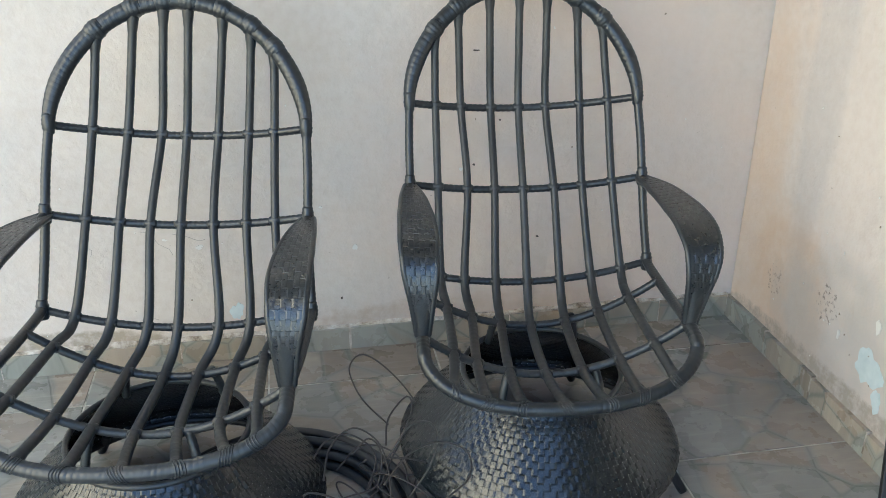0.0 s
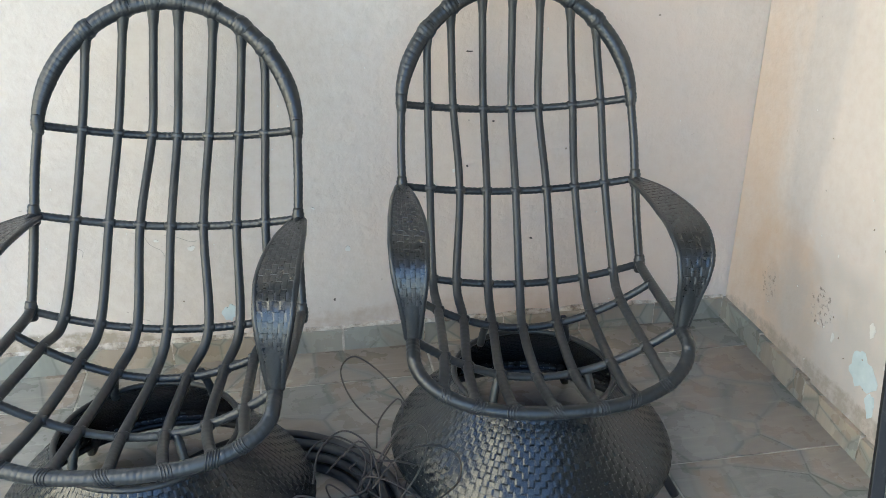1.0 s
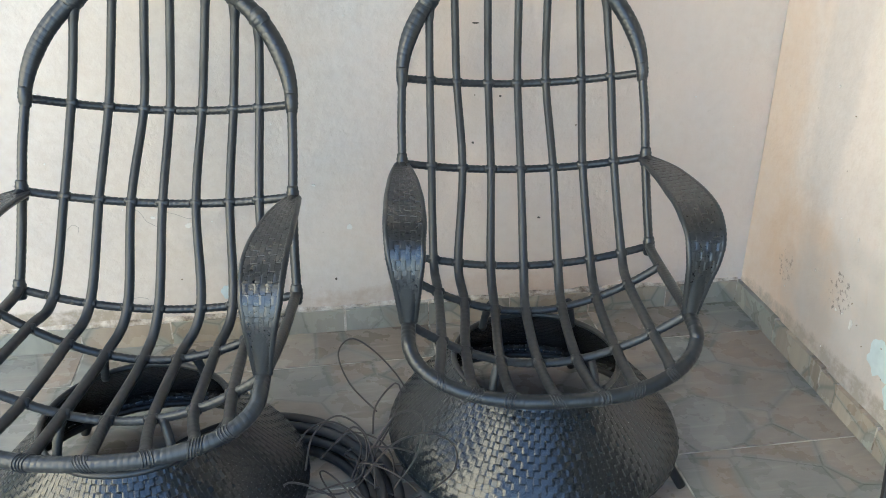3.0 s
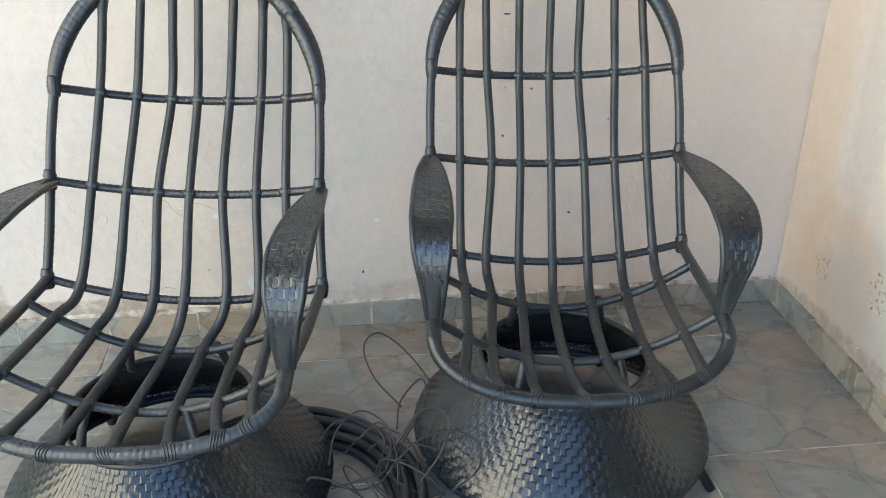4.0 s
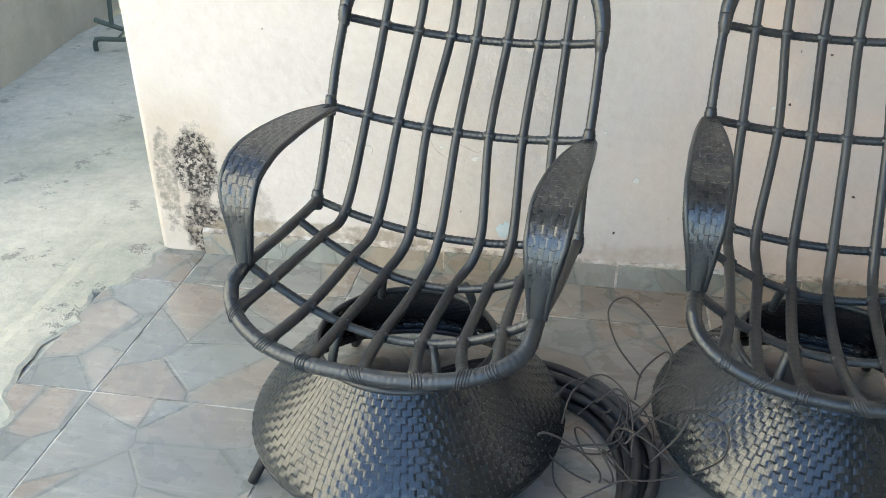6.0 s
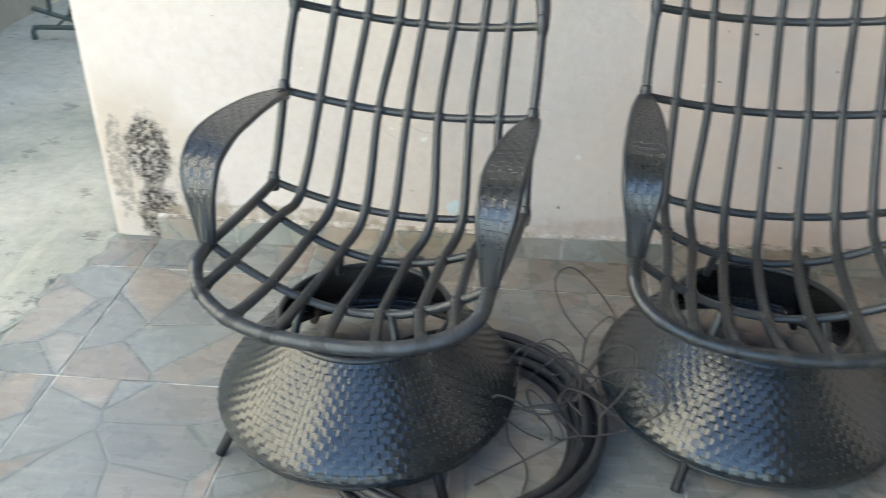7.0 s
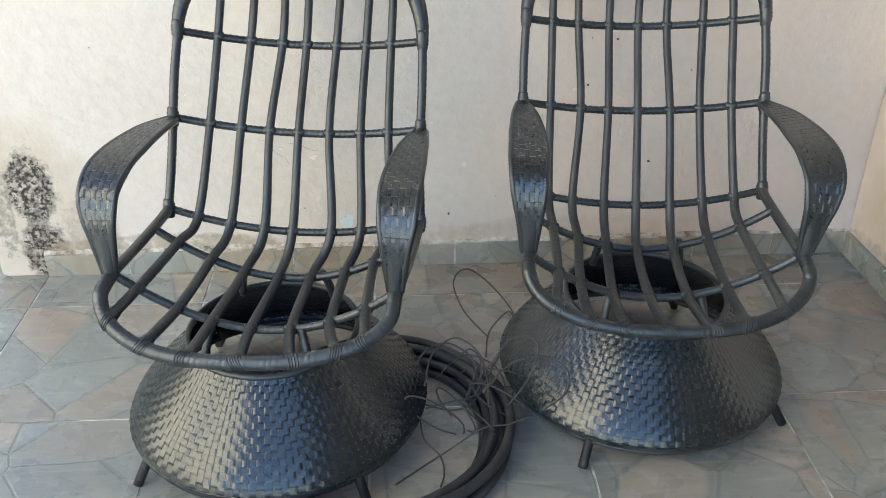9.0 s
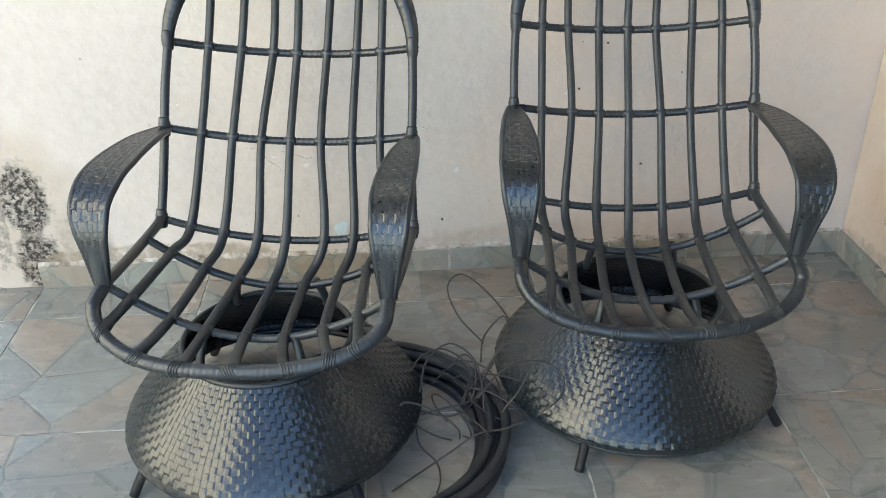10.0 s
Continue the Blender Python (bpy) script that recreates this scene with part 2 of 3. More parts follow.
TILE = stone_tile_material("printed_stone_tile", 5.6, 0.52)
SKIRTING = stone_tile_material("printed_stone_skirting", 9.0, 0.66, (1.0, 0.99, 0.93))
PALE_PATCH, n, l, b = material("pale_blue_undercoat", (0.62, 0.72, 0.74), 0.7, 0.3)
v = coords(n)
l.new(ramp(n, l, noise_tex(n, l, v, 25.0, 6.0), [(0.3, (0.55, 0.64, 0.66)), (0.7, (0.70, 0.78, 0.79))]), b.inputs["Base Color"])
WHITE_PATCH, n, l, b = material("bare_plaster", (0.78, 0.76, 0.72), 0.8, 0.2)
DARK_PIT, n, l, b = material("chipped_pit", (0.12, 0.10, 0.085), 0.9, 0.1)
MORTAR, n, l, b = material("smeared_mortar", (0.5, 0.46, 0.40), 0.9, 0.2)
v = coords(n)
l.new(ramp(n, l, noise_tex(n, l, v, 28.0, 6.0, 0.7), [(0.36, (0.20, 0.165, 0.13)), (0.5, (0.48, 0.43, 0.37)), (0.64, (0.68, 0.65, 0.60))]), b.inputs["Base Color"])
bump(n, l, b, noise_tex(n, l, v, 120.0, 5.0), 0.5, 0.003)
HAIRLINE, n, l, b = material("hairline_gap", (0.36, 0.33, 0.30), 0.9, 0.1)
BROWN_PIT, n, l, b = material("shallow_pit", (0.34, 0.28, 0.23), 0.9, 0.1)
HOSE, n, l, b = material("black_rubber_hose", (0.020, 0.022, 0.026), 0.45, 0.5)
v = coords(n)
l.new(ramp(n, l, noise_tex(n, l, v, 18.0, 5.0), [(0.35, (0.014, 0.015, 0.018)), (0.75, (0.05, 0.052, 0.055))]), b.inputs["Base Color"])
WIRE, n, l, b = material("brown_black_cord", (0.050, 0.042, 0.037), 0.45, 0.5)
STEEL, n, l, b = material("chipped_black_steel", (0.02, 0.021, 0.023), 0.55, 0.35)
v = coords(n)
l.new(ramp(n, l, noise_tex(n, l, v, 38.0, 7.0, 0.7), [(0.56, (0.014, 0.0145, 0.016)), (0.70, (0.05, 0.048, 0.046)), (0.78, (0.22, 0.20, 0.18))]), b.inputs["Base Color"])
GREEN_STEEL, n, l, b = material("dull_green_steel", (0.09, 0.11, 0.09), 0.5, 0.5)
# dark brown for unseen blockers, chosen to cut bounce and darken reflections
UNSEEN_DARK, n, l, b = material("unseen_dark_brown", (0.11, 0.09, 0.07), 0.8, 0.2)
v = coords(n)
l.new(ramp(n, l, noise_tex(n, l, v, 2.0, 5.0), [(0.3, (0.10, 0.083, 0.066)), (0.7, (0.15, 0.125, 0.10))]), b.inputs["Base Color"])


# ---- mesh helpers ----
def mesh_object(name, verts, faces, mat, parent=None, label="", smooth=True):
    me = bpy.data.meshes.new(name)
    me.from_pydata([tuple(v) for v in verts], [], faces)
    me.materials.append(mat)
    if smooth:
        me.polygons.foreach_set("use_smooth", [True] * len(me.polygons))
    me.update()
    ob = new(name, me)
    ob.parent = parent
    if label:
        ob["label"] = label
    return ob


def part(name, bm, mat, parent, label=""):
    me = bpy.data.meshes.new(name)
    bmesh.ops.recalc_face_normals(bm, faces=bm.faces)
    bm.to_mesh(me)
    bm.free()
    me.materials.append(mat)
    ob = new(name, me)
    ob.parent = parent
    if label:
        ob["label"] = label
    return ob


def box_bm(lo, hi, bevel=0.0):
    bm = bmesh.new()
    bmesh.ops.create_cube(bm, size=1.0)
    for p in bm.verts:
        p.co = Vector([(a + b) / 2 + (b - a) * q for a, b, q in zip(lo, hi, p.co)])
    if bevel:
        bmesh.ops.bevel(bm, geom=list(bm.edges), offset=bevel, segments=2, affect="EDGES", profile=0.6)
    return bm


def spline(pts, step=0.01, closed=False):
    """Points along a smooth curve through pts, about step apart."""
    p = [Vector(q) for q in pts]
    n = len(p)
    out = []
    for i in range(n if closed else n - 1):
        if closed:
            a, b, c, d = p[i - 1], p[i], p[(i + 1) % n], p[(i + 2) % n]
        else:
            b, c = p[i], p[i + 1]
            a = p[i - 1] if i else b * 2 - c
            d = p[i + 2] if i + 2 < n else c * 2 - b
        k = max(2, int((c - b).length / step))
        for j in range(k):
            t = j / k
            out.append(0.5 * (2 * b + (c - a) * t + (2 * a - 5 * b + 4 * c - d) * t * t + (3 * b - a - 3 * c + d) * t ** 3))
    if not closed:
        out.append(p[-1])
    return out


def tube_mesh(path, radius, sides=10, closed=False, flat=1.0, ripple=0.0, wind=0.0):
    """Verts and faces of a tube along path; radius a number or a function of the share of the way; ripple: wrapped rings; wind: pitch of a band wound round it."""
    n = len(path)
    run = 0.0
    verts, faces = [], []
    t0 = (path[1] - path[0]).normalized()
    ref = Vector((0, 0, 1)) if abs(t0.z) < 0.9 else Vector((1, 0, 0))
    side = t0.cross(ref).normalized()
    for i, p in enumerate(path):
        if closed:
            t = (path[(i + 1) % n] - path[i - 1]).normalized()
        else:
            t = (path[min(i + 1, n - 1)] - path[max(i - 1, 0)]).normalized()
        side = (side - t * side.dot(t)).normalized()
        up = t.cross(side)
        r = radius(i / (n - 1)) if callable(radius) else radius
        if i:
            run += (p - path[i - 1]).length
        if not wind:
            r *= 1 + ripple * (1 if i % 2 else -1)
        for k in range(sides):
            a = 2 * math.pi * k / sides
            g = r
            if wind:
                g *= 1 + ripple * (2 * abs(math.sin(math.pi * (run / wind + k / sides))) ** 0.45 - 1.4)
            verts.append(p + side * (g * math.cos(a)) + up * (g * (flat(i / (n - 1)) if callable(flat) else flat) * math.sin(a)))
    for i in range(n if closed else n - 1):
        j = (i + 1) % n
        for k in range(sides):
            m = (k + 1) % sides
            faces.append((i * sides + k, i * sides + m, j * sides + m, j * sides + k))
    if not closed:
        faces.append(tuple(range(sides))[::-1])
        faces.append(tuple((n - 1) * sides + k for k in range(sides)))
    return verts, faces


def tube(name, pts, radius, mat, parent=None, sides=10, step=0.01, closed=False, flat=1.0, ripple=0.0, label="", straight=False, wind=0.0):
    path = [Vector(p) for p in pts] if straight else spline(pts, step, closed)
    v, f = tube_mesh(path, radius, sides, closed, flat, ripple, wind)
    ob = mesh_object(name, v, f, mat, parent, label)
    along = [0.0]
    for p, q in zip(path, path[1:]):
        along.append(along[-1] + (q - p).length)
    index = np.empty(len(ob.data.loops), dtype=np.int32)
    ob.data.loops.foreach_get("vertex_index", index)
    uv = np.stack([(index % sides) / sides, np.array(along)[index // sides]], 1)
    ob.data.uv_layers.new(name="along").data.foreach_set("uv", uv.astype(np.float32).ravel())
    return ob


def ribbon_mesh(centre, across, normal, half, thick, closed=False, crown=0.3):
    """A strap: its middle line, the way across, the normal, half width (list) and thickness; slightly crowned."""
    n = len(centre)
    verts, faces = [], []
    for c, a, q, h in zip(centre, across, normal, half):
        verts += [c - a * h - q * thick * crown, c - a * h * 0.93 + q * thick * 0.45, c + a * h * 0.93 + q * thick * 0.45, c + a * h - q * thick * crown, c - q * thick * 0.6]
    for i in range(n if closed else n - 1):
        j = (i + 1) % n
        for k in range(5):
            m = (k + 1) % 5
            faces.append((i * 5 + k, j * 5 + k, j * 5 + m, i * 5 + m))
    if not closed:
        faces += [(0, 1, 2, 3, 4), tuple((n - 1) * 5 + k for k in (4, 3, 2, 1, 0))]
    return verts, faces


def thing(name, label, category, at=None, group=""):
    ob = new(name)
    ob.empty_display_size = 0.1
    if at is not None:
        ob.matrix_world = at
    return tagged(ob, label, category, group)


# ---- the setting ----
SLOPE = 0.0245                       # the floor falls away from the house


def floor_z(y):
    return SLOPE * (min(y, 0.1) + 0.7)


FLOOR_TILT = Matrix.Translation((0, -0.7, 0)) @ Matrix.Rotation(math.atan(SLOPE), 4, "X") @ Matrix.Translation((0, 0.7, 0))

XL, XR, TERRACE_END, CEIL = -1.292, 1.0, -3.10, 2.25

wall_back = tagged(part("wall_back", box_bm((XL, 0, -0.03), (XR + 0.15, 0.15, CEIL), 0.012), WALL_BACK, None), "cream painted plaster wall with mould and chipped paint", "wall", kind="structure")
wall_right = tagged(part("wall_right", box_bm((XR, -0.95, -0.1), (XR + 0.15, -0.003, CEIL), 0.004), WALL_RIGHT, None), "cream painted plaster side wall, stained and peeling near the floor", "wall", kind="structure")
wall_house = tagged(part("wall_house_side", box_bm((XL + 0.004, 0.153, 0), (XL + 0.15, 2.6, CEIL)), WALL_BACK, None), "cream plaster wall of the house along the side passage", "wall", kind="structure")
# out of view; its edges and dark colour are set to shape the light
ceiling = tagged(part("ceiling", box_bm((XL + 0.15, -1.95, CEIL + 0.003), (XR + 0.3, 2.7, CEIL + 0.18)), UNSEEN_DARK, None), "unseen dark brown ceiling slab, added to block sky over the terrace", "ceiling", kind="structure")

# made-up overhang out of view, keeps sky light off the right floor
tagged(part("ceiling_shade_slab", box_bm((0.62, -4.6, CEIL + 0.003), (XR + 0.3, -1.953, CEIL + 0.18)), UNSEEN_DARK, None), "unseen dark brown slab, added to shade the right of the floor", "ceiling", kind="structure")

# concrete ground, one sheet to the horizon
bm = bmesh.new()
bmesh.ops.create_grid(bm, x_segments=2, y_segments=2, size=400)
for p in bm.verts:
    p.co.z = -0.10
ground = tagged(part("ground", bm, CONCRETE, None), "worn grey-green concrete ground with cracks and pits", "ground", kind="structure")

# rough skin of the concrete beside the tiles
def rough_sheet(name, x0, x1, y0, y1, step, mat, height):
    nx, ny = int((x1 - x0) / step), int((y1 - y0) / step)
    verts = []
    for j in range(ny + 1):
        for i in range(nx + 1):
            x, y = x0 + i * step, y0 + j * step
            rim = min(i, nx - i, j, ny - j)
            h = noise.fractal(Vector((x * 2.2, y * 2.2, 3.1)), 1.0, 2.0, 6) * height
            verts.append((x, y, floor_z(y) - 0.005 + (h if rim else -0.012)))
    faces = [(j * (nx + 1) + i, j * (nx + 1) + i + 1, (j + 1) * (nx + 1) + i + 1, (j + 1) * (nx + 1) + i) for j in range(ny) for i in range(nx)]
    return mesh_object(name, verts, faces, mat)


tagged(rough_sheet("ground_passage", -2.75, XL - 0.018, -2.9, 2.6, 0.03, CONCRETE, 0.006), "patched and pitted concrete of the side passage", "ground", kind="structure")

# added behind the camera to hold front light off the right side
tagged(part("front_blocker", box_bm((0.62, -2.70, -0.1), (XR - 0.003, -2.55, CEIL), 0.008), UNSEEN_DARK, None), "unseen dark brown blocker at the front, added to cut light on the right", "wall", kind="structure")
# unseen and made up: gives the wicker something dark to reflect, cuts bounce
tagged(part("side_dark_blocker", box_bm((XR + 0.002, -4.6, -0.1), (XR + 0.15, -0.953, CEIL), 0.004), UNSEEN_DARK, None), "unseen dark brown blocker beyond the side wall, added to darken reflections", "wall", kind="structure")

# mortar smeared over the broken edge of the tiles
bm = bmesh.new()
rows_ = []
for i in range(121):
    y = 0.0 - i * 0.02
    e = -1.315 + 0.12 * noise.fractal(Vector((7.3, y * 4.0, 1.7)), 1.0, 2.0, 4) + 0.035 * noise.noise(Vector((2.0, y * 17.0, 5.0)))
    rows_.append([bm.verts.new((x, y, floor_z(y) + z)) for x, z in ((-1.52, -0.010), (-1.45, 0.002), ((e - 1.45) / 2, 0.004), (e - 0.012, 0.0035), (e, -0.0005))])
for p, q in zip(rows_, rows_[1:]):
    for k in range(4):
        bm.faces.new((p[k], p[k + 1], q[k + 1], q[k]))
tagged(part("ground_mortar_edge", bm, CONCRETE, None), "ragged mortar over the broken tile edge", "ground", kind="structure")

# passage walls
bm = box_bm((0, 0, 0), (0.15, 3.1, 2.3), 0.01)
wall_passage = tagged(part("wall_passage", bm, ROUGHCAST, None), "rough grey rendered wall of the side passage", "wall", kind="structure")
wall_passage.matrix_world = pose(-2.52, 0.0, -0.1, 0, 0, 10.0)
tagged(part("wall_passage_end", box_bm((-3.4, 2.603, 0), (0.5, 2.75, 2.2)), WALL_BACK, None), "cream wall closing the side passage", "wall", kind="structure")
# unseen sunlit walls, added to bounce warm light and reflect in the wicker
tagged(part("bounce_wall_side", box_bm((-4.2, -2.0, 0), (-4.0, 2.6, 2.6), 0.01), BOUNCE_CREAM, None), "unseen cream wall in the sun, added to bounce light in from the left", "wall", kind="structure")
tagged(part("bounce_wall_tall", box_bm((-3.7, -4.7, 0), (-3.4, -2.003, 8.0), 0.01), BOUNCE_CREAM, None), "unseen tall cream wall in the sun, added for warm reflections in the wicker", "wall", kind="structure")


# ---- woven armchair ----
BARS = {  # half width, front and height of the ends; front and height of the middle
    "h": (0.250, -0.217, 0.726, -0.288, 0.688),
    "m": (0.255, -0.150, 0.564, -0.180, 0.532),
    "b": (0.263, -0.087, 0.386, -0.081, 0.351),
    "s": (0.260, 0.015, 0.392, 0.000, 0.287),
    "t": (0.253, 0.215, 0.400, 0.190, 0.286),
}


def bar_point(key, u):
    w, f, z, fc, zc = BARS[key]
    s = min((u / w) ** 2, 1.0)
    return (u, fc + (f - fc) * s, zc + (z - zc) * s)


def rim_point(u, droop=0.074, skew=0.0):
    """Front rim: a shallow curve that turns up and back at the sides."""
    a = min(abs(u) / 0.253, 1.0)
    s = (1 - a ** 2.4) ** 0.5
    return (u, 0.262 + 0.090 * s, 0.393 - droop * s + skew * u * s)


def arch_point(u):
    s = math.sqrt(max(0.0, 1 - (u / 0.25) ** 2)) ** 1.1
    return (u, -0.217 - 0.092 * s, 0.726 + 0.228 * s)


PROFILE = [(0.286, 0.048), (0.298, 0.060), (0.294, 0.080), (0.270, 0.114), (0.236, 0.150), (0.203, 0.184), (0.176, 0.214), (0.165, 0.228)]


def weave_base(chair, turn, place):
    """The woven drum: upright strands round it and hoop strands through them, over and under."""
    COLS, ROWS_N, DEPTH, SUB = 130, 18, 0.00045, 5
    bend = lambda x: max(-1.0, min(1.0, 1.4 * math.cos(x)))
    prof = spline([(r, 0, z) for r, z in PROFILE], 0.003)
    lengths = [0.0]
    for p, q in zip(prof, prof[1:]):
        lengths.append(lengths[-1] + (q - p).length)
    total = lengths[-1]

    def at(s):
        s = min(max(s, 0.0), total)
        r = np.interp(s, lengths, [p.x for p in prof])
        z = np.interp(s, lengths, [p.z for p in prof])
        e = 0.004
        dr = np.interp(min(s + e, total), lengths, [p.x for p in prof]) - np.interp(max(s - e, 0), lengths, [p.x for p in prof])
        dz = np.interp(min(s + e, total), lengths, [p.z for p in prof]) - np.interp(max(s - e, 0), lengths, [p.z for p in prof])
        k = math.hypot(dr, dz)
        return r, z, dr / k, dz / k

    centre = Vector((0.0, -0.087, 0.0))
    pitch = total / ROWS_N
    base = part_group(chair, "base")
    for j in range(ROWS_N):
        r, z, dr, dz = at((j + 0.5) * pitch)
        c, a, q = [], [], []
        for i in range(COLS * SUB):
            th = 2 * math.pi * i / (COLS * SUB)
            out = Vector((math.cos(th), math.sin(th), 0))
            nrm = out * dz - Vector((0, 0, dr))
            up = out * dr + Vector((0, 0, dz))
            wave = bend(math.pi * (i / SUB + j)) * DEPTH
            c.append(centre + out * r + Vector((0, 0, z)) + nrm * wave)
            a.append(up)
            q.append(nrm)
        v, f = ribbon_mesh(c, a, q, [pitch * 0.45] * len(c), 0.0011, closed=True)
        mesh_object("hoop_strand", v, f, FIBRE, base, smooth=False)
    proto = None
    for i in range(COLS):
        if i < 2:
            c, a, q, h = [], [], [], []
            for k in range(ROWS_N * SUB + 1):
                s = k * pitch / SUB
                r, z, dr, dz = at(s)
                nrm = Vector((dz, 0, -dr))
                wave = -bend(math.pi * (i + k / SUB - 0.5)) * DEPTH
                c.append(Vector((r, 0, z)) + nrm * wave)
                a.append(Vector((0, 1, 0)))
                q.append(nrm)
                h.append(math.pi * r / COLS * 0.89)
            v, f = ribbon_mesh(c, a, q, h, 0.0011)
            ob = mesh_object("upright_strand", v, [g[::-1] for g in f], FIBRE, base, smooth=False)
            proto = (proto or []) + [ob.data]
        else:
            ob = new("upright_strand", proto[i % 2])
            ob.parent = base
        ob.matrix_local = Matrix.Translation(centre) @ Matrix.Rotation(2 * math.pi * i / COLS, 4, "Z")
    ring = lambda r, z: [centre + Vector((r * math.cos(a), r * math.sin(a), z)) for a in np.linspace(0, 2 * math.pi, 49)[:-1]]
    tube("bottom_hoop", ring(0.285, 0.048), 0.0075, WRAP, base, 8, 0.006, True, ripple=0.05)
    tube("top_hoop", ring(0.165, 0.230), 0.0062, WRAP, base, 8, 0.005, True, ripple=0.07)
    for k in range(4):
        a = turn + math.pi / 2 * k
        d = Vector((math.cos(a), math.sin(a), 0))
        tube("foot", [centre + d * 0.262 + Vector((0, 0, 0.085)), centre + d * 0.290 + Vector((0, 0, 0.042)), centre + d * 0.316 + Vector((0, 0, floor_z((place @ (centre + d * 0.316)).y) + 0.002))], 0.0095, STEEL, base, 12)
    for a in (0.9, 2.25, 4.0, 5.4):
        d = Vector((math.cos(a), math.sin(a), 0))
        tube("strut", [centre + d * 0.154 + Vector((0, 0, 0.225)), centre + d * 0.145 + Vector((0, 0, 0.262)), centre + d * 0.130 + Vector((0, 0, 0.296))], 0.0085, WRAP, base, 8, 0.006, ripple=0.05)
    return base


def part_group(parent, name):
    ob = new(name)
    ob.empty_display_size = 0.05
    ob.parent = parent
    return ob


def weave_arm(chair, side, tilt, splay):
    """A broad woven armrest: long strands bricked over cross strands, with a tube along each edge."""
    knots = [(0.255, -0.150, 0.562), (0.254, -0.04, 0.580), (0.253, 0.07, 0.587), (0.253, 0.152, 0.582), (0.254, 0.206, 0.555), (0.253, 0.226, 0.512), (0.252, 0.228, 0.465), (0.252, 0.226, 0.405)]
    path = [Vector(p) for p in spline([(side * (u + splay * math.sin(math.pi * i / 7)), -f, z) for i, (u, f, z) in enumerate(knots)], 0.004)]
    n = len(path)
    width = lambda s: np.interp(s, [0, 0.08, 0.25, 0.45, 0.62, 0.75, 0.88, 1.0], [0.010, 0.015, 0.024, 0.031, 0.033, 0.029, 0.018, 0.010])
    tang = [(path[min(i + 1, n - 1)] - path[max(i - 1, 0)]).normalized() for i in range(n)]
    lean = Vector((side, 0, 0.10)).normalized()
    across = [(lean - t * lean.dot(t)).normalized() * side for t in tang]
    normal = [t.cross(a) for t, a in zip(tang, across)]
    normal = [q if q.dot(Vector((0, -0.5, 1))) > 0 else -q for q in normal]
    half = [float(width(i / (n - 1))) for i in range(n)]
    arm = part_group(chair, "armrest")
    span = sum((q - p).length for p, q in zip(path, path[1:]))
    LANES, CROSS = 6, 30
    v, f = ribbon_mesh([tilt(p - q * 0.005) for p, q in zip(path, normal)], across, normal, [h * 0.97 for h in half], 0.006)
    mesh_object("core", v, f, ARM, arm)
    for k in range(LANES):
        o = (k + 0.5) / LANES * 2 - 1
        c = []
        for i in range(n):
            s = i / (n - 1) * CROSS
            wave = max(-1.0, min(1.0, 1.3 * math.cos(math.pi * (s - 0.5 + k)))) * 0.00042
            c.append(tilt(path[i] + across[i] * (o * half[i] * 0.93) + normal[i] * (0.0012 + wave)))
        v, f = ribbon_mesh(c, across, normal, [h / LANES * 0.90 for h in half], 0.0013)
        mesh_object("long_strand", v, f, ARM, arm, smooth=False)
    for j in range(CROSS):
        i = min(int((j + 0.5) / CROSS * (n - 1)), n - 2)
        c, a, q = [], [], []
        for k in range(LANES * 4 + 1):
            o = k / (LANES * 4) * 2 - 1
            wave = -max(-1.0, min(1.0, 1.3 * math.cos(math.pi * (j + k / 4 - 0.5)))) * 0.00042
            c.append(tilt(path[i] + across[i] * (o * half[i]) + normal[i] * (0.0012 + wave)))
            a.append(tang[i])
            q.append(normal[i])
        v, f = ribbon_mesh(c, a, q, [span / CROSS * 0.45] * len(c), 0.0013)
        mesh_object("cross_strand", v, f, ARM, arm, smooth=False)
    for e in (-1, 1):
        tube("edge_tube", [tilt(p + a * (e * h) - q * 0.003) for p, a, h, q in zip(path, across, half, normal)], 0.0062, WRAP, arm, 8, straight=True, ripple=0.05)
    tube("binding", [tilt(p - q * 0.002) for p, q in zip(path[:12], normal)], lambda s: 0.0120 - 0.0070 * s, WRAP, arm, 10, straight=True, ripple=0.05, flat=0.8)
    low = n - 21
    tube("sleeve", [tilt(p - q * 0.003) for p, q in zip(path[low:], normal[low:])], lambda s: 0.0050 + 0.0065 * s, WRAP, arm, 14, straight=True, ripple=0.045, flat=lambda s: (0.0205 - 0.0088 * s) / (0.0050 + 0.0065 * s), wind=0.0085)


def winding(c, axis, r, length, turns, phase):
    """A cord wound round an axis, a little slanting."""
    side = axis.cross(Vector((0, 0, 1))).normalized()
    up = axis.cross(side)
    out = []
    for i in range(turns * 14 + 1):
        a = 2 * math.pi * i / 14 + phase
        out.append(c + axis * (length * (i / (turns * 14) - 0.5) + 0.007 * math.cos(a + phase)) + (side * math.cos(a) + up * math.sin(a)) * r)
    return out


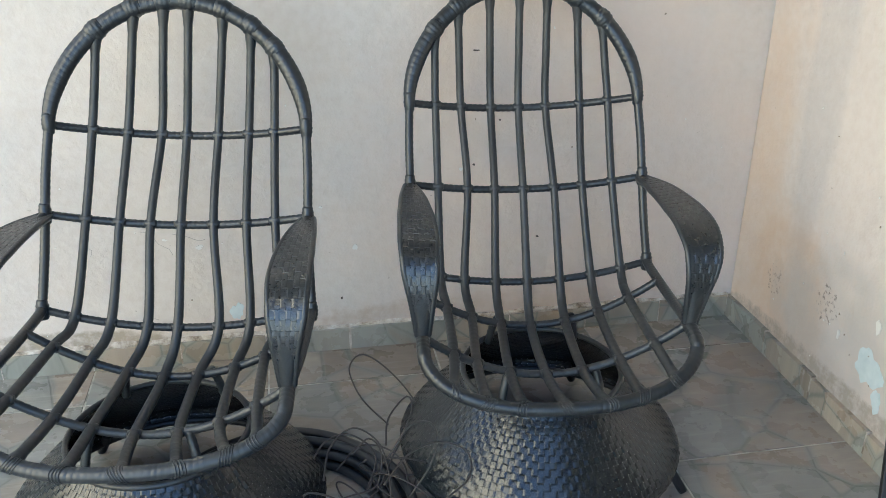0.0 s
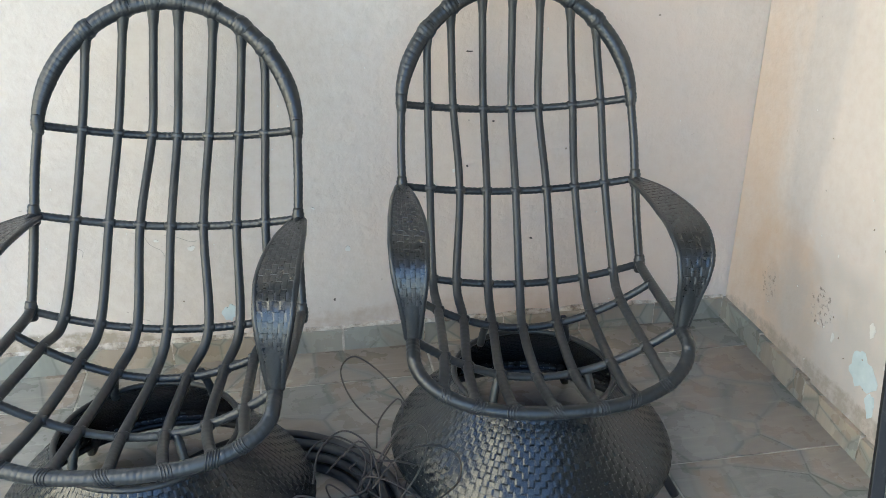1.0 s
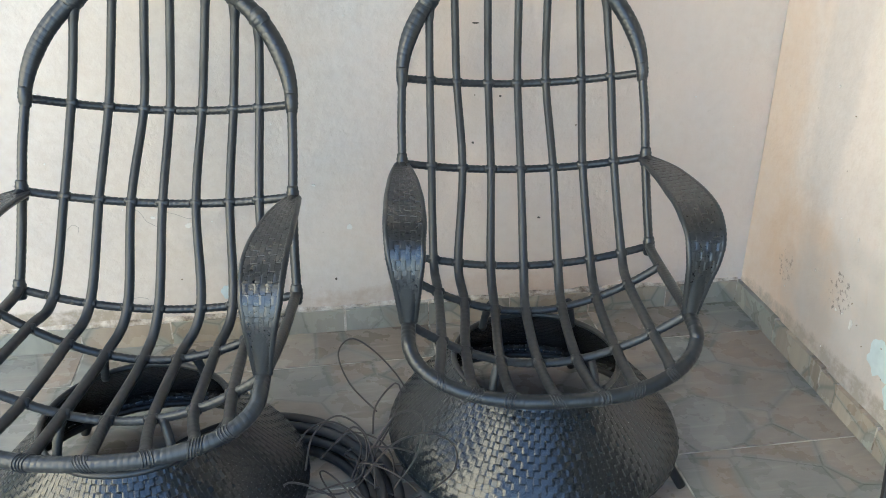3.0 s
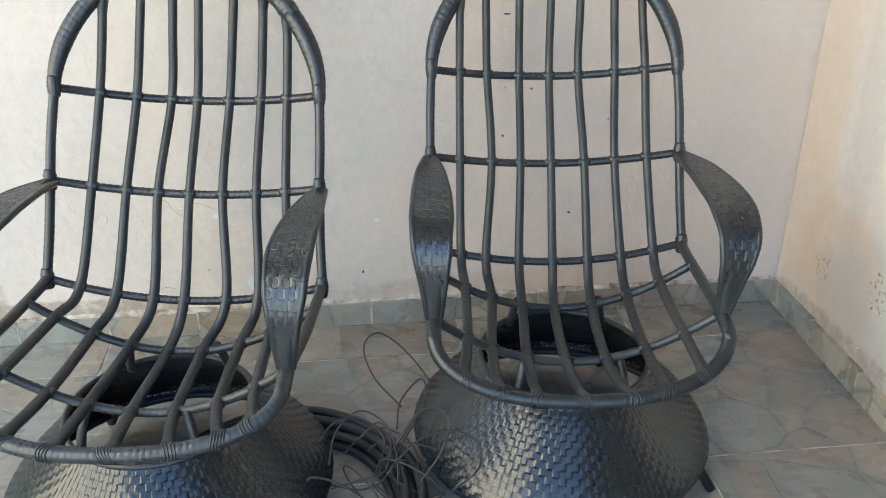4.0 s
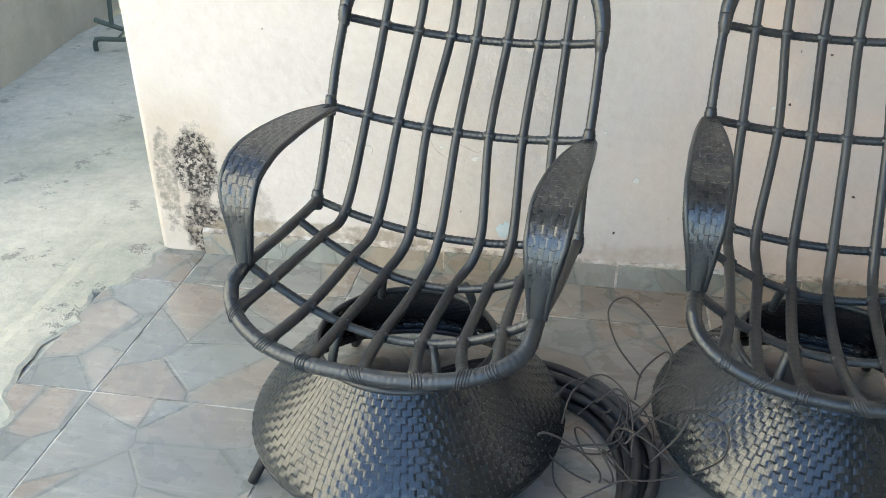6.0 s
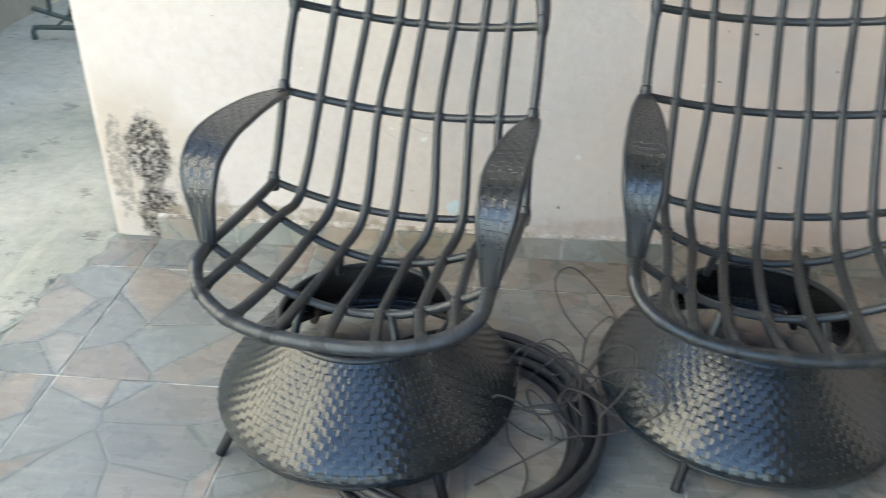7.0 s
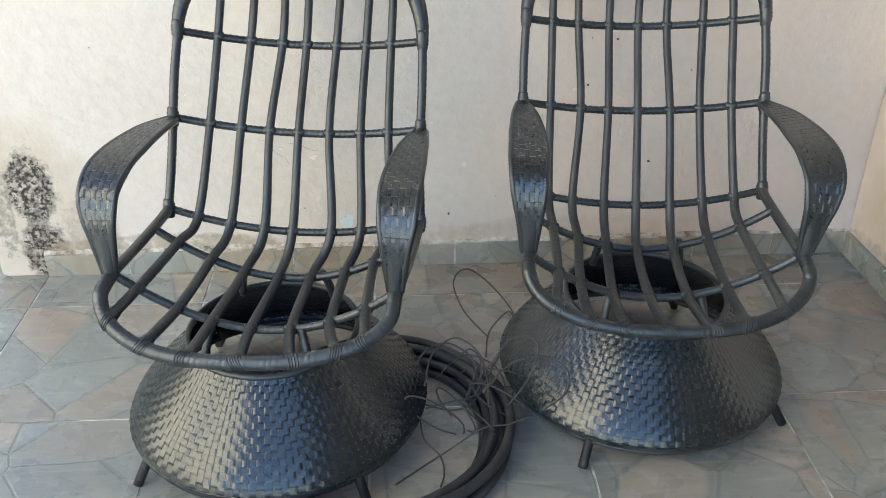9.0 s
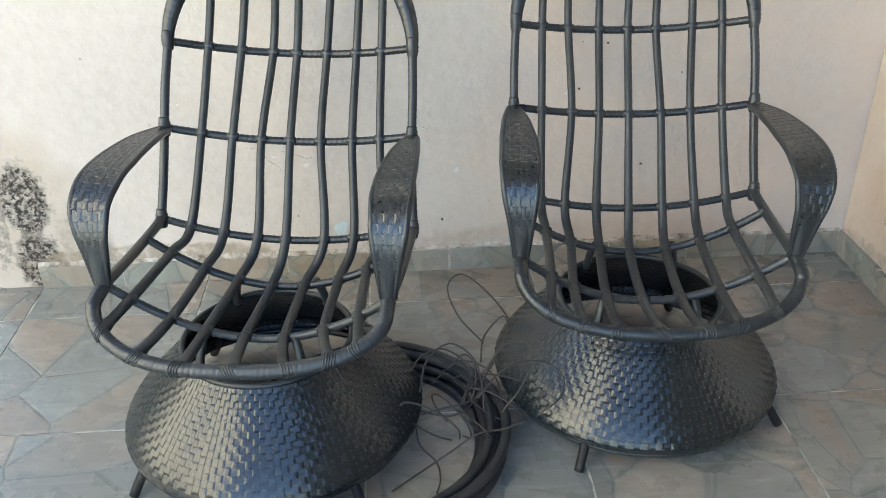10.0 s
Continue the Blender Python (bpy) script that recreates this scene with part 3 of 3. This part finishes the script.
def armchair(label, at, lean_front, lean_side, ribs, turn, splay, droop=0.074, skew=0.0):
    chair = thing("woven_armchair", label, "armchair", at, "armchairs on the terrace")

    def tilt(p):
        """Chair coordinates (x across, y to the back, z up), leaned a little as the seat stands."""
        u, y, z = p
        u, z = u * math.cos(lean_side) - z * math.sin(lean_side), u * math.sin(lean_side) + z * math.cos(lean_side)
        f = -y
        f, z = f * math.cos(lean_front) - z * math.sin(lean_front), f * math.sin(lean_front) + z * math.cos(lean_front)
        return Vector((u, -f, z))

    T = lambda p: tilt((p[0], -p[1], p[2]))
    weave_base(chair, turn, at)
    # outer frame: arch, posts, side rails, front rim
    th = np.linspace(math.pi, 0, 25)
    tube("back_arch", [T((0.25 * math.cos(a), -0.217 - 0.092 * math.sin(a) ** 1.1, 0.726 + 0.228 * math.sin(a) ** 1.1)) for a in np.clip(th, 0.0, math.pi)], lambda s: 0.0105 + 0.0045 * min(1.0, 9 * s, 9 * (1 - s)), WRAP, chair, 14, 0.002, ripple=0.030, flat=1.15, wind=0.013)
    for sd in (-1, 1):
        tube("back_post", [T((sd * w, f, z)) for w, f, z in ((0.250, -0.217, 0.735), (0.2505, -0.214, 0.715), (0.254, -0.180, 0.640), (0.255, -0.150, 0.564), (0.258, -0.118, 0.475), (0.263, -0.092, 0.400), (0.2635, -0.080, 0.384))], 0.0092, WRAP, chair, 10, 0.006, ripple=0.03)
        tube("side_rail", [T((sd * w, f, z)) for w, f, z in ((0.263, -0.092, 0.392), (0.262, -0.06, 0.385), (0.260, 0.07, 0.388), (0.256, 0.17, 0.397), (0.253, 0.226, 0.402))], 0.0102, WRAP, chair, 10, 0.006, ripple=0.03)
    front = [(-0.252, 0.212, 0.404)] + [rim_point(0.253 * math.sin(a), droop, skew) for a in np.linspace(-math.pi / 2, math.pi / 2, 21)] + [(0.252, 0.212, 0.404)]
    tube("front_rim", [T(p) for p in front], 0.0128, WRAP, chair, 14, 0.0018, ripple=0.035, wind=0.0105)
    # cross bars
    for key in "hmbst":
        w = BARS[key][0]
        tube("cross_bar", [T(bar_point(key, u)) + Vector((0, 0.004, -0.003)) for u in np.linspace(-w, w, 17)], 0.0080, WRAP, chair, 10, 0.0018, ripple=0.07, wind=0.0120)
    # ribs, from the arch down the back and forward over the seat to the rim
    for k in range(7):
        pts = [arch_point(ribs["a"][k]), bar_point("h", ribs["h"][k])] + [bar_point(key, ribs[key][k]) for key in "mbst"] + [rim_point(ribs["r"][k], droop, skew)]
        a, b = Vector(pts[0]), Vector(pts[1])
        pts.insert(1, tuple((a + b) / 2 + Vector((0, -0.004, 0))))
        tube("rib", [T(p) for p in pts], lambda s: 0.0086 + 0.0012 * min(max((s - 0.45) * 6, 0), 1) + 0.0042 * min(max((s - 0.962) / 0.03, 0), 1) ** 1.5 + 0.0035 * min(max((0.045 - s) / 0.03, 0), 1), RIB, chair, 10, 0.003, ripple=0.022, wind=0.019)
        for key in "hmbst":
            u = ribs[key][k]
            c = T(bar_point(key, u))
            tube("lashing", [c + Vector((-0.011, 0.003, -0.002)), c + Vector((0, 0.001, 0)), c + Vector((0.011, 0.003, -0.002))], lambda s: 0.0082 + 0.0019 * math.sin(math.pi * s), WRAP, chair, 8, 0.003, ripple=0.04)
        c = T(rim_point(ribs["r"][k], droop, skew))
        d = (T(rim_point(ribs["r"][k] + 0.014, droop, skew)) - T(rim_point(ribs["r"][k] - 0.014, droop, skew)))
        tube("rim_lashing", winding(c, d.normalized(), 0.0128 + 0.0003 * (k % 3), 0.020 + 0.004 * (k % 2), 4 + k % 2, k * 1.7), 0.0013, WRAP, chair, 6, straight=True)
        c = T(arch_point(ribs["a"][k]))
        d = (T(arch_point(ribs["a"][k] + 0.01)) - T(arch_point(ribs["a"][k] - 0.01))).normalized() * 0.016
        tube("arch_lashing", [c - d, c, c + d], lambda s: 0.0152 + 0.0026 * math.sin(math.pi * s), WRAP, chair, 14, 0.0018, ripple=0.05, flat=1.15, wind=0.0095)
    for sd in (-1, 1):
        weave_arm(chair, sd, tilt, splay[sd > 0])
        for key, r in (("h", 0.0128), ("m", 0.0125), ("b", 0.0130)):
            w, f, z = BARS[key][:3]
            c = T((sd * w, f, z))
            tube("corner_lashing", [c + Vector((0, -0.004, -0.02)), c, c + Vector((0, 0.004, 0.02))], lambda s: 0.0095 + (r - 0.0095) * math.sin(math.pi * s), WRAP, chair, 10, 0.004, ripple=0.05)
    return chair


RIBS_A = {"a": (-.160, -.088, -.030, .018, .086, .141, .186), "h": (-.179, -.116, -.052, -.002, .063, .128, .183), "m": (-.184, -.122, -.063, -.003, .062, .129, .188), "b": (-.202, -.133, -.062, -.003, .078, .14, .198),
          "s": (-.213, -.15, -.084, -.016, .050, .123, .182), "t": (-.215, -.15, -.09, -.02, .055, .13, .197), "r": (-.232, -.163, -.082, .007, .093, .167, .213)}
RIBS_B = {"a": (-.190, -.138, -.068, -.002, .058, .122, .176), "h": (-.192, -.134, -.065, -.001, .06, .134, .192), "m": (-.194, -.128, -.067, -.003, .066, .128, .192), "b": (-.195, -.143, -.074, -.004, .069, .138, .205),
          "s": (-.19, -.136, -.073, -.008, .067, .137, .199), "t": (-.193, -.148, -.083, -.01, .062, .132, .196), "r": (-.204, -.145, -.079, -.003, .07, .135, .203)}
armchair("black synthetic wicker armchair frame without cushion, facing the open side", pose(-0.467, -0.516, 0, 0, 0, math.degrees(-0.132)), 0.016, -0.029, RIBS_A, radians(-145 + 7.6), (0.004, 0.0), 0.066, 0.045)
armchair("black synthetic wicker armchair frame without cushion, near the corner", pose(0.292, -0.433, 0, 0, 0, math.degrees(-0.100)), -0.018, 0.010, RIBS_B, radians(-122 + 5.7), (0.0, 0.014))

# ---- coil of hose ----
coil = thing("hose_coil", "coil of black rubber hose lying on the tiles", "hose", FLOOR_TILT @ pose(-0.285, -0.675, 0))
rng = random.Random(4)
for k, (R, z) in enumerate(((0.262, 0.011), (0.242, 0.011), (0.222, 0.011), (0.253, 0.029), (0.233, 0.030), (0.262, 0.046), (0.243, 0.047))):
    ph, e = rng.uniform(0, 6), rng.uniform(0.004, 0.009)
    ox, oy = rng.uniform(-0.006, 0.006), rng.uniform(-0.006, 0.006)
    tube("hose_loop", [(ox + (R + e * math.sin(2 * a + ph)) * math.cos(a), oy + (R + e * math.cos(3 * a + ph)) * math.sin(a), z + 0.003 * math.sin(a + ph)) for a in np.linspace(0, 2 * math.pi, 37)[:-1]], 0.0102, HOSE, coil, 10, 0.015, True)

# ---- square steel stand beside the path of the camera ----
stand = thing("steel_stand", "black square steel tube stand with chipped paint", "stand", pose(0, 0, 0))


def square_tube(name, a, b, size, mat, parent):
    a, b = Vector(a), Vector(b)
    bm = box_bm((-size / 2, -size / 2, 0), (size / 2, size / 2, (b - a).length), 0.0015)
    bm.transform(Matrix.Translation(a) @ (b - a).to_track_quat("Z", "Y").to_matrix().to_4x4())
    return part(name, bm, mat, parent)


foot_a, top_a = Vector((0.385, -1.476, -0.019)), Vector((0.620, -1.053, 0.90))
shift = Vector((0.40, -0.06, 0))
for o in (Vector(), shift):
    square_tube("leg", foot_a + o, top_a + o, 0.016, STEEL, stand)
for s in (0.58, 0.50, 0.97):
    p = foot_a.lerp(top_a, s)
    square_tube("crossbar", p - shift.normalized() * (0.022 if s == 0.5 else 0.0), p + shift, 0.014 if s != 0.5 else 0.016, STEEL, stand)

# ---- folded metal chair frame in the passage ----
frame_chair = thing("metal_chair_frame", "dull green tubular metal chair frame standing in the passage", "chair frame", pose(0, 0, 0))
for y in (1.75, 2.10):
    tube("runner", [(-2.480, y, 0.004), (-2.480, y, 0.045), (-2.470, y, 0.062), (-2.445, y, 0.070), (-2.20, y, 0.072), (-1.95, y, 0.074)], 0.012, GREEN_STEEL, frame_chair, 8, 0.012)
    tube("slanting_tube", [(-2.47, y + 0.02, 0.152), (-2.30, y + 0.02, 0.105), (-2.0, y + 0.02, 0.03)], 0.012, GREEN_STEEL, frame_chair, 8, 0.02)
    tube("upright", [(-2.39, y + 0.02, 0.125), (-2.375, y + 0.02, 0.30), (-2.36, y + 0.02, 0.55)], 0.011, GREEN_STEEL, frame_chair, 8, 0.02)
tube("stay", [(-2.36, 1.75, 0.075), (-2.28, 1.77, 0.15), (-2.2, 1.77, 0.26)], 0.006, GREEN_STEEL, frame_chair, 8, 0.02)

# ---- wall details ----
def chip(name, wall_axis, centre, w, h, mat, parent, seed, proud=0.0016, jag=0.35):
    """A thin flake-shaped patch with a ragged outline."""
    r = random.Random(seed)
    n = 30
    ph = [r.uniform(0, 6.3) for _ in range(4)]
    bm = bmesh.new()
    ring = []
    for lift in (0.0, proud):
        row = []
        for i in range(n):
            a = 2 * math.pi * i / n
            k = 1 + jag * (0.5 * math.sin(2 * a + ph[0]) + 0.35 * math.sin(3 * a + ph[1]) + 0.25 * math.sin(7 * a + ph[2]) + 0.2 * r.uniform(-1, 1) * (lift > 0))
            x, z = w / 2 * k * math.cos(a), h / 2 * k * math.sin(a)
            row.append(bm.verts.new((centre[0] + x, -lift, centre[1] + z) if wall_axis == "y" else (XR - lift, centre[0] + x, centre[1] + z)))
        ring.append(row)
    bm.faces.new(ring[1])
    for i in range(n):
        bm.faces.new((ring[0][i], ring[0][(i + 1) % n], ring[1][(i + 1) % n], ring[1][i]))
    return part(name, bm, mat, parent)


for c, w, h, m, s in (((-0.366, 0.150), 0.030, 0.048, PALE_PATCH, 1), ((-0.440, 0.335), 0.018, 0.012, WHITE_PATCH, 2), ((-0.059, 0.306), 0.011, 0.017, WHITE_PATCH, 3),
                      ((0.213, 0.498), 0.008, 0.010, WHITE_PATCH, 4), ((0.246, 0.508), 0.006, 0.005, DARK_PIT, 5), ((-0.099, 0.164), 0.006, 0.006, DARK_PIT, 6),
                      ((0.247, 0.792), 0.014, 0.004, DARK_PIT, 7), ((0.31, 0.62), 0.005, 0.005, DARK_PIT, 8), ((0.10, 0.72), 0.005, 0.006, WHITE_PATCH, 9),
                      ((-0.52, 0.36), 0.012, 0.006, WHITE_PATCH, 10), ((0.42, 0.30), 0.007, 0.005, DARK_PIT, 11), ((-0.14, 0.42), 0.008, 0.006, WHITE_PATCH, 12)):
    chip("paint_chip", "y", c, w, h, m, wall_back, s)
for c, w, h, m, s in (((-0.597, 0.195), 0.078, 0.088, PALE_PATCH, 21), ((-0.640, 0.138), 0.030, 0.05, PALE_PATCH, 22), ((-0.598, 0.298), 0.018, 0.03, WHITE_PATCH, 23),
                      ((-0.48, 0.215), 0.010, 0.020, WHITE_PATCH, 24), ((-0.70, 0.20), 0.015, 0.04, WHITE_PATCH, 28)):
    chip("paint_chip", "x", c, w, h, m, wall_right, s)
for c, w, h, s in (((-0.590, 0.222), 0.006, 0.006, 25), ((-0.610, 0.160), 0.005, 0.005, 26), ((-0.47, 0.262), 0.003, 0.006, 27), ((-0.50, 0.225), 0.003, 0.005, 29), ((-0.53, 0.19), 0.003, 0.004, 30)):
    chip("chipped_pit", "x", c, w * 0.6, h * 0.6, BROWN_PIT, wall_right, s, 0.0022)

for pts in (((-0.575, 0.385), (-0.55, 0.378), (-0.535, 0.350), (-0.512, 0.335), (-0.505, 0.318)), ((-0.50, 0.374), (-0.47, 0.366), (-0.44, 0.352), (-0.425, 0.354)), ((-0.72, 0.335), (-0.705, 0.352), (-0.690, 0.345), (-0.695, 0.328)),
            ((-0.60, 0.145), (-0.58, 0.150), (-0.56, 0.143))):
    tube("hairline_crack", [(x, 0.0002, z) for x, z in pts], 0.0005, HAIRLINE, wall_back, 6, 0.01)

rng = random.Random(11)
for k in range(46):
    d = rng.uniform(0.0015, 0.0045)
    chip("paint_chip", "y", (rng.uniform(-1.0, 0.95), rng.uniform(0.1, 1.15)), d, d * rng.uniform(0.6, 1.8), rng.choice((WHITE_PATCH, WHITE_PATCH, WHITE_PATCH, BROWN_PIT)), wall_back, 100 + k, 0.0012)
for k in range(16):
    d = rng.uniform(0.002, 0.005)
    chip("paint_chip", "x", (rng.uniform(-0.9, -0.2), rng.uniform(0.1, 0.7)), d, d * rng.uniform(0.6, 2.0), rng.choice((WHITE_PATCH, WHITE_PATCH, WHITE_PATCH, BROWN_PIT)), wall_right, 160 + k, 0.0012)

# ---- tangled cord ----
cord = thing("tangled_cord", "tangle of thin dark cord lying over the hose coil", "cord", pose(0, 0, 0))


def cord_loop(*pts):
    tube("cord_loop", pts, 0.0019, WIRE, cord, 6, 0.008)


cord_loop((-0.038, -0.478, 0.096), (-0.090, -0.425, 0.136), (-0.109, -0.368, 0.177), (-0.075, -0.340, 0.193), (-0.019, -0.374, 0.162), (0.027, -0.433, 0.116), (0.033, -0.494, 0.077), (0.009, -0.575, 0.033), (-0.015, -0.620, 0.014))
cord_loop((-0.053, -0.564, 0.107), (-0.043, -0.529, 0.148), (0.000, -0.500, 0.179), (0.008, -0.518, 0.155), (-0.026, -0.558, 0.110), (-0.080, -0.601, 0.066), (-0.095, -0.620, 0.047))
cord_loop((-0.061, -0.679, 0.165), (-0.018, -0.663, 0.220), (0.022, -0.661, 0.223), (0.035, -0.669, 0.193), (0.018, -0.684, 0.138), (-0.026, -0.700, 0.082))
cord_loop((-0.083, -0.801, 0.203), (-0.032, -0.757, 0.229), (0.028, -0.740, 0.235), (0.076, -0.754, 0.217), (0.073, -0.789, 0.189), (0.025, -0.820, 0.173))
cord_loop((-0.185, -0.676, 0.126), (-0.168, -0.628, 0.165), (-0.121, -0.600, 0.185), (-0.075, -0.619, 0.161), (-0.060, -0.658, 0.124), (-0.060, -0.700, 0.087))
cord_loop((-0.201, -0.615, 0.135), (-0.175, -0.591, 0.153), (-0.133, -0.580, 0.158), (-0.089, -0.597, 0.136), (-0.080, -0.621, 0.113), (-0.102, -0.660, 0.081))
cord_loop((-0.158, -0.609, 0.094), (-0.104, -0.562, 0.112), (-0.049, -0.570, 0.101), (-0.020, -0.601, 0.079), (-0.020, -0.660, 0.048))
cord_loop((-0.190, -0.648, 0.057), (-0.128, -0.660, 0.048), (-0.081, -0.640, 0.057), (-0.042, -0.582, 0.091), (-0.016, -0.550, 0.110))
cord_loop((-0.196, -0.700, 0.061), (-0.189, -0.729, 0.035), (-0.159, -0.754, 0.013), (-0.153, -0.791, 0.004), (-0.162, -0.828, 0.004))
cord_loop((-0.247, -0.817, 0.004), (-0.187, -0.778, 0.015), (-0.127, -0.757, 0.043), (-0.074, -0.739, 0.067), (-0.027, -0.735, 0.070), (0.023, -0.726, 0.082))
cord_loop((-0.126, -0.619, 0.136), (-0.091, -0.600, 0.156), (-0.069, -0.619, 0.134), (-0.083, -0.661, 0.089), (-0.139, -0.672, 0.079), (-0.184, -0.680, 0.072))

rng = random.Random(23)
for k in range(5):
    c = Vector((rng.uniform(-0.17, -0.03), rng.uniform(-0.72, -0.60), rng.uniform(0.05, 0.09)))
    a = Vector((rng.uniform(-1, 1), rng.uniform(-1, 1), rng.uniform(-0.15, 0.15))).normalized() * rng.uniform(0.05, 0.09)
    b = Vector((rng.uniform(-0.4, 0.4), rng.uniform(-0.4, 0.4), 1)).normalized() * rng.uniform(0.02, 0.045)
    t0, t1 = rng.uniform(0, 6.3), rng.uniform(5.2, 6.2)
    cord_loop(*[c + a * math.cos(t0 + t1 * q / 8) + b * math.sin(t0 + t1 * q / 8) for q in range(9)])

# ---- skirting tiles ----
skirting = tagged(new("baseboard"), "low skirting of cut stone-print tiles", "baseboard", kind="structure")
x, rng = -1.165, random.Random(7)
while x < XR - 0.012:
    w = min(0.2165, XR - 0.012 - x)
    part("skirting_tile", box_bm((x + 0.001, -0.012, 0.006), (x + w - 0.001, 0.002, 0.079 + rng.uniform(-0.002, 0.002)), 0.0015), SKIRTING, skirting)
    smear = rng.uniform(0.0008, 0.0032)
    part("mortar_joint", box_bm((x + w - smear, -0.0128 - rng.uniform(0, 0.001), 0.008 + rng.uniform(0, 0.02)), (x + w + smear, 0.0, 0.080), 0.0006), MORTAR, skirting)
    x += 0.2165
y = -0.001
while y > -0.93:
    w = min(0.2165, y + 0.94)
    part("skirting_tile", box_bm((XR - 0.012, y - w + 0.001, floor_z(y - w) - 0.002), (XR + 0.002, y - 0.001, 0.062 + floor_z(y) + rng.uniform(-0.002, 0.002)), 0.0015), SKIRTING, skirting)
    smear = rng.uniform(0.0008, 0.0028)
    part("mortar_joint", box_bm((XR - 0.0128, y - w - smear, floor_z(y - w) + 0.01), (XR, y - w + smear, 0.062 + floor_z(y)), 0.0006), MORTAR, skirting)
    y -= 0.2165


def mortar_bead(length, place):
    """Lumpy mortar left along the top of the skirting; local x runs along it, -y out of the wall."""
    verts, faces, count = [], [], int(length / 0.006)
    for i in range(count + 1):
        x = length * i / count
        h = 0.010 + 0.006 * noise.fractal(Vector((x * 9.0, 4.0, length)), 1.0, 2.0, 4)
        d = 0.0065 + 0.004 * noise.noise(Vector((x * 40.0, 1.0, length)))
        verts += [place @ Vector(p) for p in ((x, 0.002, -0.004), (x, -max(d, 0.002) - 0.004, -0.003), (x, -max(d, 0.002) * 0.6, h * 0.6), (x, 0.002, max(h, 0.003)))]
        if i:
            faces += [(i * 4 - 4 + k, i * 4 - 3 + k, i * 4 + 1 + k, i * 4 + k) for k in range(3)]
    mesh_object("mortar_line", verts, faces, MORTAR, skirting)


mortar_bead(XR - 0.008 + 1.165, pose(-1.165, 0, 0.079))
mortar_bead(0.93, pose(XR, -0.008, 0.062, 0, math.degrees(math.atan(SLOPE)), -90))

# ---- floor tiles ----
floor = tagged(part("floor", box_bm((-1.345, TERRACE_END, -0.03), (XR, -0.0005, -0.0014)), GROUT, None), "terrace floor of stone-print ceramic tiles with pale grout", "floor", kind="structure")
PITCH, JOINT, X0, Y0 = 0.4325, 0.0045, -1.1625, -0.160
shared = {}
col = -1
while X0 + col * PITCH < XR:
    row = -1
    while Y0 - row * PITCH > TERRACE_END:
        x0, x1 = max(X0 + col * PITCH, -1.345), min(X0 + (col + 1) * PITCH, XR)
        y1, y0 = min(Y0 - row * PITCH, 0.0), max(Y0 - (row + 1) * PITCH, TERRACE_END)
        if x1 - x0 > 0.02 and y1 - y0 > 0.02:
            key = (round(x1 - x0, 4), round(y1 - y0, 4))
            if key not in shared:
                hx, hy = key[0] / 2 - JOINT / 2, key[1] / 2 - JOINT / 2
                ob = part("tile", box_bm((-hx, -hy, -0.010), (hx, hy, 0.0), 0.0012), TILE, floor)
                shared[key] = ob.data
            else:
                ob = new("tile", shared[key])
                ob.parent = floor
            ob.location = ((x0 + x1) / 2, (y0 + y1) / 2, 0)
        row += 1
    col += 1
floor.matrix_world = FLOOR_TILT
